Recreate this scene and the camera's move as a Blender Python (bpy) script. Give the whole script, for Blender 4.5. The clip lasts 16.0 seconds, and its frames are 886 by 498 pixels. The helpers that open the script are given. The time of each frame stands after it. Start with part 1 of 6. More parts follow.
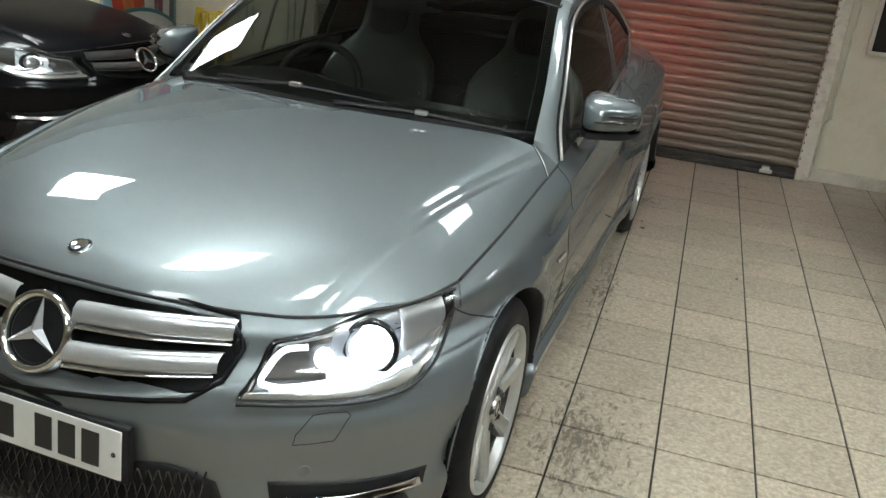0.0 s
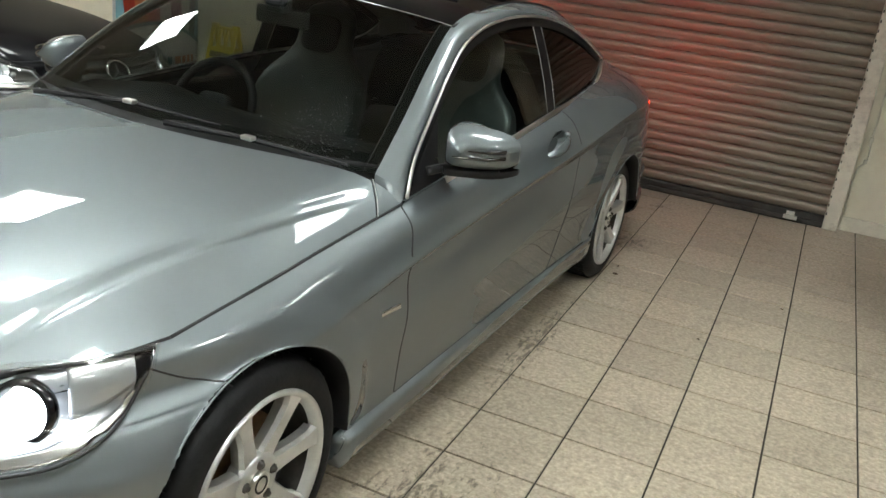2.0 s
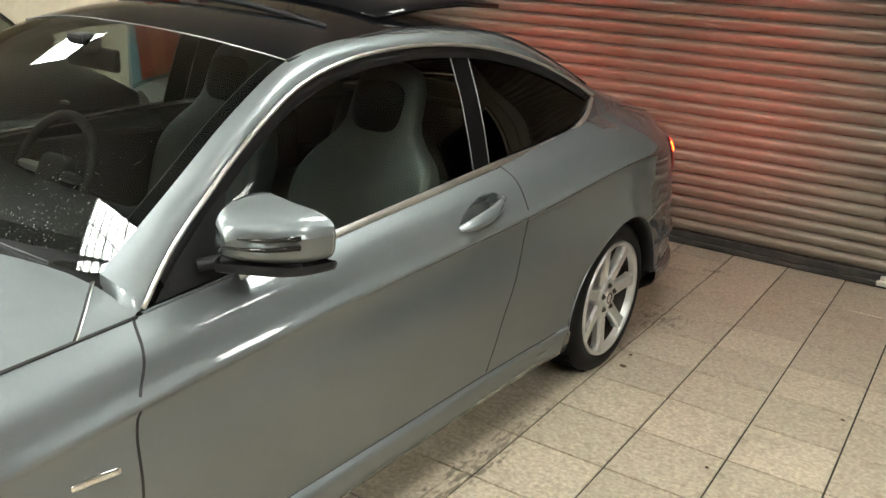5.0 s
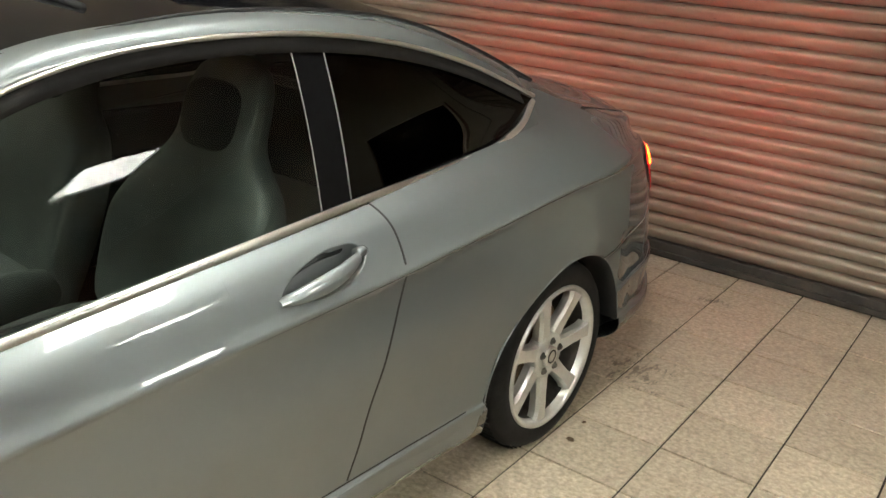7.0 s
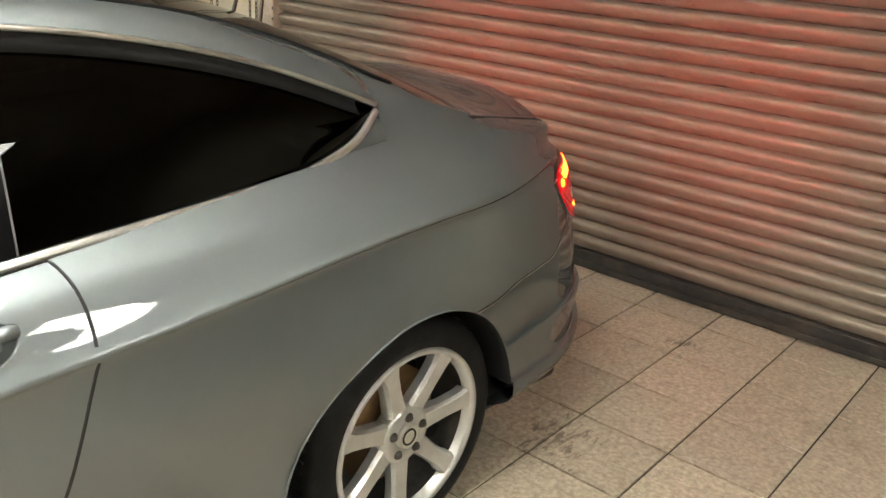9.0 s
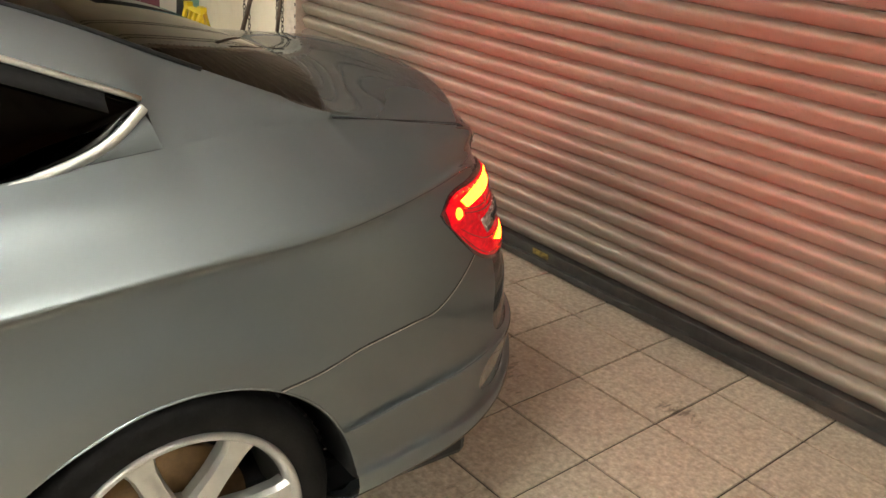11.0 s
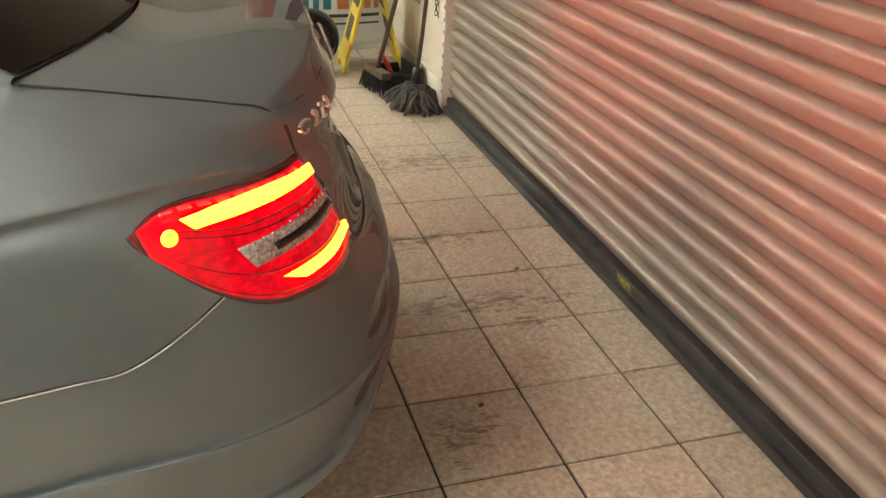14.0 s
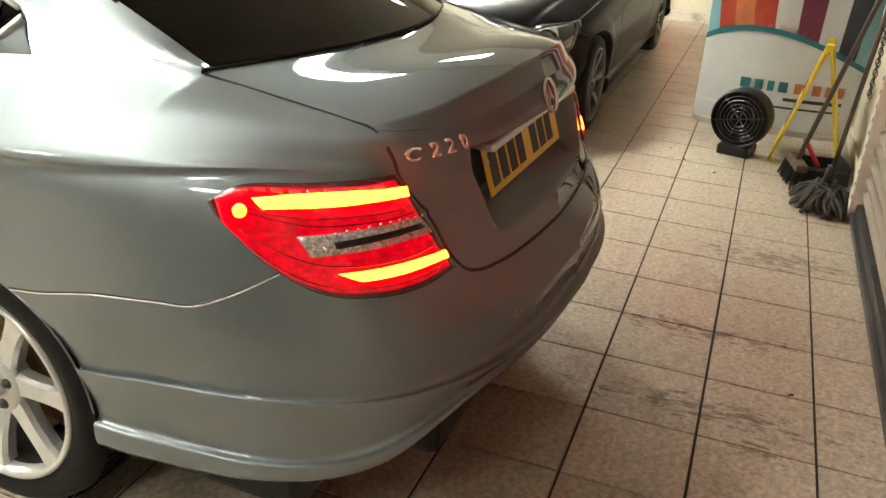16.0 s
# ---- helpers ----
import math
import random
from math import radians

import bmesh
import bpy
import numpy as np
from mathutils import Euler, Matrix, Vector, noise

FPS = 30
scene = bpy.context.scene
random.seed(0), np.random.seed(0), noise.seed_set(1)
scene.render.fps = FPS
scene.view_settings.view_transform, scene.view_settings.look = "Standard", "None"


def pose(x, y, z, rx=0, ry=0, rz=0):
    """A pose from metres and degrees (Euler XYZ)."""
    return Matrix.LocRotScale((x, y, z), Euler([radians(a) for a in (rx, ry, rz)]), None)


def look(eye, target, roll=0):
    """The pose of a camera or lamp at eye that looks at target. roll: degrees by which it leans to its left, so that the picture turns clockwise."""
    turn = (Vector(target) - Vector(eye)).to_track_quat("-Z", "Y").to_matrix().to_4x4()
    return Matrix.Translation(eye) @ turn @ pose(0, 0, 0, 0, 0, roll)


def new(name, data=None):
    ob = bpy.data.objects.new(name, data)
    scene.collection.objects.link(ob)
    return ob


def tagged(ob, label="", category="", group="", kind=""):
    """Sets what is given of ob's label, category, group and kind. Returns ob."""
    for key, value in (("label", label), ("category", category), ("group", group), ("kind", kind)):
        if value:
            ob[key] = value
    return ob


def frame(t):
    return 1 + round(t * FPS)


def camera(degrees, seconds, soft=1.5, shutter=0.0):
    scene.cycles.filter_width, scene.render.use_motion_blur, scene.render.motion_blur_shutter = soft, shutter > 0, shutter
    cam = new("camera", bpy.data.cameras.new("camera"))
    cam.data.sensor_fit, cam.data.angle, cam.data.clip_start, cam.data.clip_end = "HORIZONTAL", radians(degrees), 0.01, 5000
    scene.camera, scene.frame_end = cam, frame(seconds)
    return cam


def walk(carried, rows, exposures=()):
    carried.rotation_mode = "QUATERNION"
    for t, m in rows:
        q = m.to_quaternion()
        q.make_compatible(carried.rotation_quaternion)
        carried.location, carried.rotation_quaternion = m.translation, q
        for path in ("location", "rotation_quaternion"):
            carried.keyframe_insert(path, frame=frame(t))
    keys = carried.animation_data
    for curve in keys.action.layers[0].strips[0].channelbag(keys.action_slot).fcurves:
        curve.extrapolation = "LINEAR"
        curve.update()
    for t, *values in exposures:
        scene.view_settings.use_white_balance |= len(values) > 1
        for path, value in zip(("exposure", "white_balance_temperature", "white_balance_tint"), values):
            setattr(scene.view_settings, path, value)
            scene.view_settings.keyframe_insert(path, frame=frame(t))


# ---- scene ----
cam = camera(54.6, 16.0)
PATH = [
    (0, (0.205, -4.7, 1.511), (-0.282, -2.892, 0.806), 6.4),
    (0.5, (0.345, -4.551, 1.515), (-0.184, -2.753, 0.817), 6.6),
    (1, (0.531, -4.422, 1.529), (-0.073, -2.643, 0.842), 7.1),
    (1.5, (0.708, -4.291, 1.547), (0.03, -2.539, 0.861), 7.3),
    (2, (0.823, -4.099, 1.544), (0.111, -2.358, 0.863), 7.2),
    (2.5, (0.936, -3.951, 1.538), (0.186, -2.221, 0.872), 6.7),
    (3, (1.051, -3.758, 1.541), (0.214, -2.064, 0.887), 7.3),
    (3.5, (1.142, -3.578, 1.535), (0.208, -1.931, 0.891), 7.2),
    (4, (1.131, -3.351, 1.527), (0.172, -1.716, 0.888), 6.2),
    (4.2, (1.149, -3.293, 1.513), (0.177, -1.658, 0.895), 5.0),
    (6.5, (1.073, -2.305, 1.497), (0.021, -0.74, 0.831), 4.1),
    (7, (1.068, -2.109, 1.515), (0.0, -0.565, 0.826), 4.5),
    (8, (1.135, -1.698, 1.52), (0.005, -0.197, 0.835), 3.9),
    (8.5, (1.145, -1.495, 1.499), (-0.006, -0.01, 0.815), 3.3),
    (9, (1.177, -1.273, 1.484), (-0.007, 0.172, 0.771), 3.6),
    (9.2, (1.223, -1.184, 1.511), (0.004, 0.222, 0.779), 3.9),
    (11.3, (1.19, -0.284, 1.457), (-0.217, 0.888, 0.651), 4.5),
    (11.5, (1.202, -0.209, 1.456), (-0.225, 0.93, 0.64), 4.2),
    (12, (1.159, -0.02, 1.433), (-0.283, 1.074, 0.583), 3.2),
    (12.5, (1.115, 0.119, 1.413), (-0.35, 1.164, 0.542), 2.6),
    (13, (1.122, 0.341, 1.399), (-0.427, 1.246, 0.516), 2.6),
    (13.5, (1.129, 0.53, 1.392), (-0.507, 1.245, 0.491), 2.5),
    (14, (1.116, 0.75, 1.382), (-0.576, 1.308, 0.472), 2.8),
    (14.5, (1.114, 0.911, 1.38), (-0.64, 1.234, 0.473), 3.8),
    (15, (1.186, 1.159, 1.375), (-0.607, 1.085, 0.493), 3.4),
    (15.5, (1.185, 1.347, 1.392), (-0.581, 0.977, 0.53), 2.9),
    (16, (1.147, 1.513, 1.401), (-0.572, 0.915, 0.572), 3.5),
]
walk(cam, [(t, look(e, g, r)) for t, e, g, r in PATH], exposures=[(0, -0.50, 6050, 10), (1.5, -0.42, 6200, 10), (2.5, -0.20, 6300, 11), (4, 0.11, 6450, 11), (7, 0.46, 6850, 12), (9, 0.57, 6950, 13), (12.5, 0.90, 7100, 14), (14.5, 1.11, 7000, 12), (16, 1.07, 6900, 11)])

# ---- world, lamps, exposure ----
world = bpy.data.worlds.new("world")
scene.world = world
world.use_nodes = True
world.node_tree.nodes["Background"].inputs[0].default_value = (0.02, 0.02, 0.02, 1)
world.node_tree.nodes["Background"].inputs[1].default_value = 0.3

CEIL = 2.75
WALL_Y = 2.12      # wall with the roller shutter
SH_L, SH_R = -2.93, 1.03


# ---- materials ----
def mat(name, color, rough=0.5, metal=0.0, coat=0.0, var=0.08, scale=6.0, bump=0.0, bscale=60.0, emit=None, power=0.0, dirt=None, dscale=1.2, spec=0.5, world_space=False):
    """A principled material with variation at two scales and fine relief."""
    m = bpy.data.materials.new(name)
    m.use_nodes = True
    nt = m.node_tree
    b = nt.nodes["Principled BSDF"]
    b.inputs["Roughness"].default_value = rough
    b.inputs["Metallic"].default_value = metal
    b.inputs["Coat Weight"].default_value = coat
    b.inputs["Coat Roughness"].default_value = 0.025
    b.inputs["Specular IOR Level"].default_value = spec
    if world_space:                          # runs on from piece to piece
        where = nt.nodes.new("ShaderNodeNewGeometry").outputs["Position"]
    else:
        where = nt.nodes.new("ShaderNodeTexCoord").outputs["Object"]
    n1 = nt.nodes.new("ShaderNodeTexNoise")
    n1.inputs["Scale"].default_value = scale
    n1.inputs["Detail"].default_value = 8
    n1.inputs["Roughness"].default_value = 0.65
    nt.links.new(where, n1.inputs["Vector"])
    ramp = nt.nodes.new("ShaderNodeValToRGB")
    lo = [max(0, c * (1 - var * 2.2)) for c in color]
    hi = [min(1, c * (1 + var * 2.2)) for c in color]
    ramp.color_ramp.elements[0].position, ramp.color_ramp.elements[1].position = 0.28, 0.72
    ramp.color_ramp.elements[0].color, ramp.color_ramp.elements[1].color = (*lo, 1), (*hi, 1)
    nt.links.new(n1.outputs["Fac"], ramp.inputs["Fac"])
    out = ramp.outputs["Color"]
    if dirt:
        n2 = nt.nodes.new("ShaderNodeTexNoise")
        n2.inputs["Scale"].default_value = dscale
        n2.inputs["Detail"].default_value = 10
        n2.inputs["Roughness"].default_value = 0.75
        nt.links.new(where, n2.inputs["Vector"])
        r2 = nt.nodes.new("ShaderNodeValToRGB")
        r2.color_ramp.elements[0].position, r2.color_ramp.elements[1].position = 0.5, 0.72
        r2.color_ramp.elements[0].color, r2.color_ramp.elements[1].color = (0, 0, 0, 1), (1, 1, 1, 1)
        nt.links.new(n2.outputs["Fac"], r2.inputs["Fac"])
        mx = nt.nodes.new("ShaderNodeMix")
        mx.data_type = "RGBA"
        mx.inputs[7].default_value = (*dirt, 1)
        nt.links.new(out, mx.inputs[6])
        nt.links.new(r2.outputs["Color"], mx.inputs[0])
        out = mx.outputs[2]
    nt.links.new(out, b.inputs["Base Color"])
    if bump:
        n3 = nt.nodes.new("ShaderNodeTexNoise")
        n3.inputs["Scale"].default_value = bscale
        n3.inputs["Detail"].default_value = 6
        nt.links.new(where, n3.inputs["Vector"])
        bp = nt.nodes.new("ShaderNodeBump")
        bp.inputs["Strength"].default_value = bump
        bp.inputs["Distance"].default_value = 0.004
        nt.links.new(n3.outputs["Fac"], bp.inputs["Height"])
        nt.links.new(bp.outputs["Normal"], b.inputs["Normal"])
    if emit:
        b.inputs["Emission Color"].default_value = (*emit, 1)
        b.inputs["Emission Strength"].default_value = power
    return m


def glass_mat(name, tint, ior=1.5, rough=0.0):
    """A tinted pane: clear tinted body with a mirror gloss that grows at flat angles."""
    m = bpy.data.materials.new(name)
    m.use_nodes = True
    nt = m.node_tree
    nt.nodes.remove(nt.nodes["Principled BSDF"])
    o = nt.nodes["Material Output"]
    tr = nt.nodes.new("ShaderNodeBsdfTransparent")
    tr.inputs[0].default_value = (*tint, 1)
    gl = nt.nodes.new("ShaderNodeBsdfGlossy")
    gl.inputs["Roughness"].default_value = rough
    lw = nt.nodes.new("ShaderNodeLayerWeight")
    lw.inputs["Blend"].default_value = 0.5
    pw = nt.nodes.new("ShaderNodeMath")
    pw.operation = "POWER"
    pw.inputs[1].default_value = 5.0
    nt.links.new(lw.outputs["Facing"], pw.inputs[0])
    f0 = ((ior - 1) / (ior + 1)) ** 2
    fr = nt.nodes.new("ShaderNodeMath")
    fr.operation = "MULTIPLY_ADD"
    fr.inputs[1].default_value, fr.inputs[2].default_value = 1 - f0, f0
    nt.links.new(pw.outputs[0], fr.inputs[0])
    mx = nt.nodes.new("ShaderNodeMixShader")
    nt.links.new(fr.outputs[0], mx.inputs[0])
    nt.links.new(tr.outputs[0], mx.inputs[1])
    nt.links.new(gl.outputs[0], mx.inputs[2])
    nt.links.new(mx.outputs[0], o.inputs["Surface"])
    return m


PAINT = mat("car_paint", (0.204, 0.226, 0.236), 0.52, 0.86, 1.0, var=0.02, scale=3, spec=0.1)
PAINT.node_tree.nodes["Principled BSDF"].inputs["Specular Tint"].default_value = (0.02, 0.02, 0.02, 1)
BLACK_PAINT = mat("black_paint", (0.004, 0.004, 0.005), 0.4, 0.0, 0.2, var=0.05, spec=0.05)
CHROME = mat("chrome", (0.82, 0.82, 0.83), 0.08, 1.0, var=0.01)
SATIN = mat("satin_trim", (0.70, 0.69, 0.66), 0.3, 1.0, var=0.03, scale=30)
SILVER = mat("silver_paint", (0.48, 0.49, 0.50), 0.3, 0.6, 0.4, var=0.02)
BARREL = mat("wheel_barrel", (0.06, 0.055, 0.05), 0.5, 0.5, var=0.3, scale=15)
ALLOY = mat("alloy", (0.56, 0.56, 0.55), 0.32, 0.68, 0.5, var=0.05, scale=18)
RUBBER = mat("rubber", (0.008, 0.008, 0.0085), 0.6, var=0.25, scale=20, bump=0.2, bscale=120, spec=0.18)
PLASTIC = mat("black_plastic", (0.011, 0.011, 0.012), 0.5, var=0.15, scale=25, bump=0.1, bscale=300, spec=0.25)
PILLARB = mat("pillar_black", (0.004, 0.004, 0.0045), 0.3, 0, 0.0, var=0.08, spec=0.06)
GLOSSBLACK = mat("gloss_black", (0.006, 0.006, 0.007), 0.06, 0, 0.6, var=0.05)
ROOFGLASS = mat("roof_glass", (0.005, 0.005, 0.006), 0.10, 0, 0.0, var=0.05, spec=0.22)
SEAM = mat("seam_dark", (0.012, 0.012, 0.013), 0.7, var=0.1)
DISC = mat("brake_disc", (0.20, 0.115, 0.05), 0.5, 0.5, var=0.25, scale=12)
LEATHER = mat("seat_leather", (0.070, 0.078, 0.073), 0.45, var=0.12, scale=14, bump=0.15, bscale=180)
DASH = mat("dashboard", (0.009, 0.009, 0.010), 0.55, var=0.12, bump=0.12, bscale=260, spec=0.25)
GLASS = glass_mat("clear_glass", (0.38, 0.41, 0.395))
SIDEGLASS = glass_mat("side_glass", (0.66, 0.72, 0.69))
PRIVACY = glass_mat("privacy_glass", (0.003, 0.003, 0.003), 1.33)
LENS = glass_mat("lamp_lens", (0.95, 0.95, 0.95))
XENON = mat("xenon", (1, 1, 1), 0.4, emit=(0.85, 0.94, 1.0), power=45)
REFLECTOR = mat("lamp_reflector", (0.50, 0.52, 0.55), 0.30, 0.8, var=0.10, scale=25)
RED_LENS = mat("red_lens", (0.30, 0.001, 0.004), 0.15, 0, 0.25, var=0.35, scale=30, spec=0.2, emit=(1, 0.001, 0.016), power=0.34)
RED_GLOW = mat("red_glow", (1, 0.1, 0.05), 0.3, emit=(1.0, 0.050, 0.0040), power=42)
_nt = RED_LENS.node_tree
_nz, _mr = _nt.nodes.new("ShaderNodeTexNoise"), _nt.nodes.new("ShaderNodeMapRange")
_nz.inputs["Scale"].default_value, _nz.inputs["Detail"].default_value = 20.0, 2.0
_mr.inputs[1].default_value, _mr.inputs[2].default_value, _mr.inputs[3].default_value, _mr.inputs[4].default_value = 0.35, 0.65, 0.20, 0.38
_nt.links.new(_nz.outputs["Fac"], _mr.inputs[0])
_nt.links.new(_mr.outputs[0], _nt.nodes["Principled BSDF"].inputs["Emission Strength"])
RED_DARK = mat("red_rib", (0.10, 0.002, 0.004), 0.2, 0, 0.8, var=0.2)
RED_FACET = mat("red_facet", (0.55, 0.01, 0.015), 0.15, 0, 1.0, var=0.3, scale=60, emit=(1, 0.02, 0.02), power=0.9)
RED_SPOT = mat("red_spot", (1, 0.3, 0.05), 0.3, emit=(1.0, 0.022, 0.003), power=40)
CLEAR_STRIP = mat("reverse_lens", (0.60, 0.46, 0.44), 0.15, 0.5, 0.6, var=0.4, scale=140)
PLATE_Y = mat("yellow_plate", (0.78, 0.50, 0.012), 0.35, var=0.03)
PLATE_W = mat("white_plate", (0.70, 0.70, 0.68), 0.35, var=0.03)
INK = mat("black_ink", (0.012, 0.012, 0.012), 0.5, var=0.1)
WALL = mat("wall_paint", (0.60, 0.55, 0.43), 0.6, var=0.035, scale=2.5, bump=0.12, bscale=45, dirt=(0.50, 0.435, 0.32), dscale=1.7)
TRIMP = mat("trim_paint", (0.58, 0.54, 0.45), 0.5, var=0.05, scale=9, bump=0.1, dirt=(0.25, 0.215, 0.165), dscale=4)
CEILM = mat("ceiling_paint", (0.66, 0.65, 0.61), 0.8, var=0.03)
SHUTM = mat("shutter_paint", (0.225, 0.190, 0.150), 0.40, 0.1, var=0.05, scale=5, bump=0.03, dirt=(0.20, 0.166, 0.128), dscale=2.0, world_space=True)


def scuff(m, colour, zlo, zhi):
    """Chipped and rubbed marks along the edges of a slat, drawn out along it."""
    nt = m.node_tree
    b = nt.nodes["Principled BSDF"]
    src = b.inputs["Base Color"].links[0].from_socket
    oi = nt.nodes.new("ShaderNodeObjectInfo")
    tc = nt.nodes.new("ShaderNodeTexCoord")
    mul = nt.nodes.new("ShaderNodeVectorMath")
    mul.operation = "MULTIPLY_ADD"
    mul.inputs[1].default_value = (9, 1, 90)
    nt.links.new(tc.outputs["Object"], mul.inputs[0])
    sc_ = nt.nodes.new("ShaderNodeVectorMath")
    sc_.operation = "SCALE"
    sc_.inputs[0].default_value = (37, 11, 23)
    nt.links.new(oi.outputs["Random"], sc_.inputs["Scale"])
    nt.links.new(sc_.outputs[0], mul.inputs[2])
    nz = nt.nodes.new("ShaderNodeTexNoise")
    nz.inputs["Scale"].default_value = 1.0
    nz.inputs["Detail"].default_value = 8
    nz.inputs["Roughness"].default_value = 0.7
    nt.links.new(mul.outputs[0], nz.inputs["Vector"])
    sep = nt.nodes.new("ShaderNodeSeparateXYZ")
    nt.links.new(tc.outputs["Object"], sep.inputs[0])
    band = nt.nodes.new("ShaderNodeMapRange")
    band.inputs[1].default_value, band.inputs[2].default_value = zlo, zhi
    band.inputs[3].default_value, band.inputs[4].default_value = 0.13, 0.0
    nt.links.new(sep.outputs[2], band.inputs[0])
    add = nt.nodes.new("ShaderNodeMath")
    nt.links.new(nz.outputs["Fac"], add.inputs[0])
    nt.links.new(band.outputs[0], add.inputs[1])
    mr = nt.nodes.new("ShaderNodeMapRange")
    mr.inputs[1].default_value, mr.inputs[2].default_value, mr.inputs[4].default_value = 0.64, 0.72, 0.85
    nt.links.new(add.outputs[0], mr.inputs[0])
    mx = nt.nodes.new("ShaderNodeMix")
    mx.data_type = "RGBA"
    mx.inputs[7].default_value = (*colour, 1)
    nt.links.new(src, mx.inputs[6])
    nt.links.new(mr.outputs[0], mx.inputs[0])
    nt.links.new(mx.outputs[2], b.inputs["Base Color"])


scuff(SHUTM, (0.03, 0.024, 0.019), 0.002, 0.017)
BARM = mat("shutter_bar", (0.034, 0.033, 0.031), 0.5, 0.3, var=0.25, scale=9, bump=0.15, dirt=(0.08, 0.067, 0.054), dscale=5)
GROUT = mat("grout", (0.024, 0.019, 0.014), 0.9, var=0.25, scale=15)
STICKER = mat("worn_sticker", (0.20, 0.145, 0.03), 0.6, var=0.5, scale=60, dirt=(0.03, 0.025, 0.02), dscale=70)
YELLOW = mat("yellow_plastic", (0.52, 0.38, 0.015), 0.4, var=0.06)


def tile_mat():
    m = mat("floor_tile", (0.395, 0.333, 0.256), 0.38, var=0.20, scale=60, bump=0.10, bscale=80, world_space=True, dirt=(0.245, 0.200, 0.148), dscale=20, spec=0.4)
    nt = m.node_tree
    b = nt.nodes["Principled BSDF"]
    src = b.inputs["Base Color"].links[0].from_socket
    oi = nt.nodes.new("ShaderNodeObjectInfo")
    hsv = nt.nodes.new("ShaderNodeHueSaturation")
    mp = nt.nodes.new("ShaderNodeMapRange")
    mp.inputs[3].default_value, mp.inputs[4].default_value = 0.90, 1.08
    nt.links.new(oi.outputs["Random"], mp.inputs[0])
    nt.links.new(mp.outputs[0], hsv.inputs["Value"])
    nt.links.new(src, hsv.inputs["Color"])
    # grime in world space, so that it runs on across the tiles
    geo = nt.nodes.new("ShaderNodeNewGeometry")
    nz = nt.nodes.new("ShaderNodeTexNoise")
    nz.inputs["Scale"].default_value = 2.2
    nz.inputs["Detail"].default_value = 12
    nz.inputs["Roughness"].default_value = 0.8
    nt.links.new(geo.outputs["Position"], nz.inputs["Vector"])
    rp = nt.nodes.new("ShaderNodeValToRGB")
    rp.color_ramp.elements[0].position, rp.color_ramp.elements[1].position = 0.55, 0.78
    rp.color_ramp.elements[0].color, rp.color_ramp.elements[1].color = (0, 0, 0, 1), (0.75, 0.75, 0.75, 1)
    nt.links.new(nz.outputs["Fac"], rp.inputs["Fac"])
    mx = nt.nodes.new("ShaderNodeMix")
    mx.data_type = "RGBA"
    mx.inputs[7].default_value = (0.085, 0.062, 0.043, 1)
    nt.links.new(hsv.outputs[0], mx.inputs[6])
    nt.links.new(rp.outputs[0], mx.inputs[0])
    # dirt trodden and driven in: patches broken up by fine noise
    fine = nt.nodes.new("ShaderNodeTexNoise")
    fine.inputs["Scale"].default_value = 30
    fine.inputs["Detail"].default_value = 5
    fine.inputs["Roughness"].default_value = 0.72
    fine.inputs["Distortion"].default_value = 0.35
    drawn = nt.nodes.new("ShaderNodeVectorMath")
    drawn.operation = "MULTIPLY"
    drawn.inputs[1].default_value = (1.5, 0.50, 1.0)
    nt.links.new(geo.outputs["Position"], drawn.inputs[0])
    nt.links.new(drawn.outputs[0], fine.inputs["Vector"])
    total = None
    for cx, cy, rx, ry in ((0.06, -2.25, .24, .55), (-1.07, 1.58, .11, .55), (-1.54, 1.5, .10, .50), (-2.29, 1.75, .15, .50), (-0.93, 1.71, .11, .09), (0.0, 1.68, .11, .07), (-0.48, 1.36, .15, .13), (0.02, 0.74, .18, .22), (-0.02, -0.9, .09, .7)):
        sub = nt.nodes.new("ShaderNodeVectorMath")
        sub.operation = "SUBTRACT"
        sub.inputs[1].default_value = (cx, cy, 0)
        nt.links.new(geo.outputs["Position"], sub.inputs[0])
        div = nt.nodes.new("ShaderNodeVectorMath")
        div.operation = "DIVIDE"
        div.inputs[1].default_value = (rx, ry, 1)
        nt.links.new(sub.outputs[0], div.inputs[0])
        ln = nt.nodes.new("ShaderNodeVectorMath")
        ln.operation = "LENGTH"
        nt.links.new(div.outputs[0], ln.inputs[0])
        mr = nt.nodes.new("ShaderNodeMapRange")
        mr.inputs[1].default_value, mr.inputs[2].default_value, mr.inputs[3].default_value, mr.inputs[4].default_value = 0.1, 1.3, 1.0, 0.0
        nt.links.new(ln.outputs["Value"], mr.inputs[0])
        if total is None:
            total = mr.outputs[0]
        else:
            ad = nt.nodes.new("ShaderNodeMath")
            ad.operation = "MAXIMUM"
            nt.links.new(total, ad.inputs[0])
            nt.links.new(mr.outputs[0], ad.inputs[1])
            total = ad.outputs[0]
    thr = nt.nodes.new("ShaderNodeMath")
    thr.operation = "MULTIPLY_ADD"
    thr.inputs[1].default_value, thr.inputs[2].default_value = 0.24, -0.66
    nt.links.new(total, thr.inputs[0])
    add = nt.nodes.new("ShaderNodeMath")
    add.operation = "ADD"
    nt.links.new(fine.outputs["Fac"], add.inputs[0])
    nt.links.new(thr.outputs[0], add.inputs[1])
    gain = nt.nodes.new("ShaderNodeMath")
    gain.operation = "MULTIPLY"
    gain.use_clamp = True
    gain.inputs[1].default_value = 9.0
    nt.links.new(add.outputs[0], gain.inputs[0])
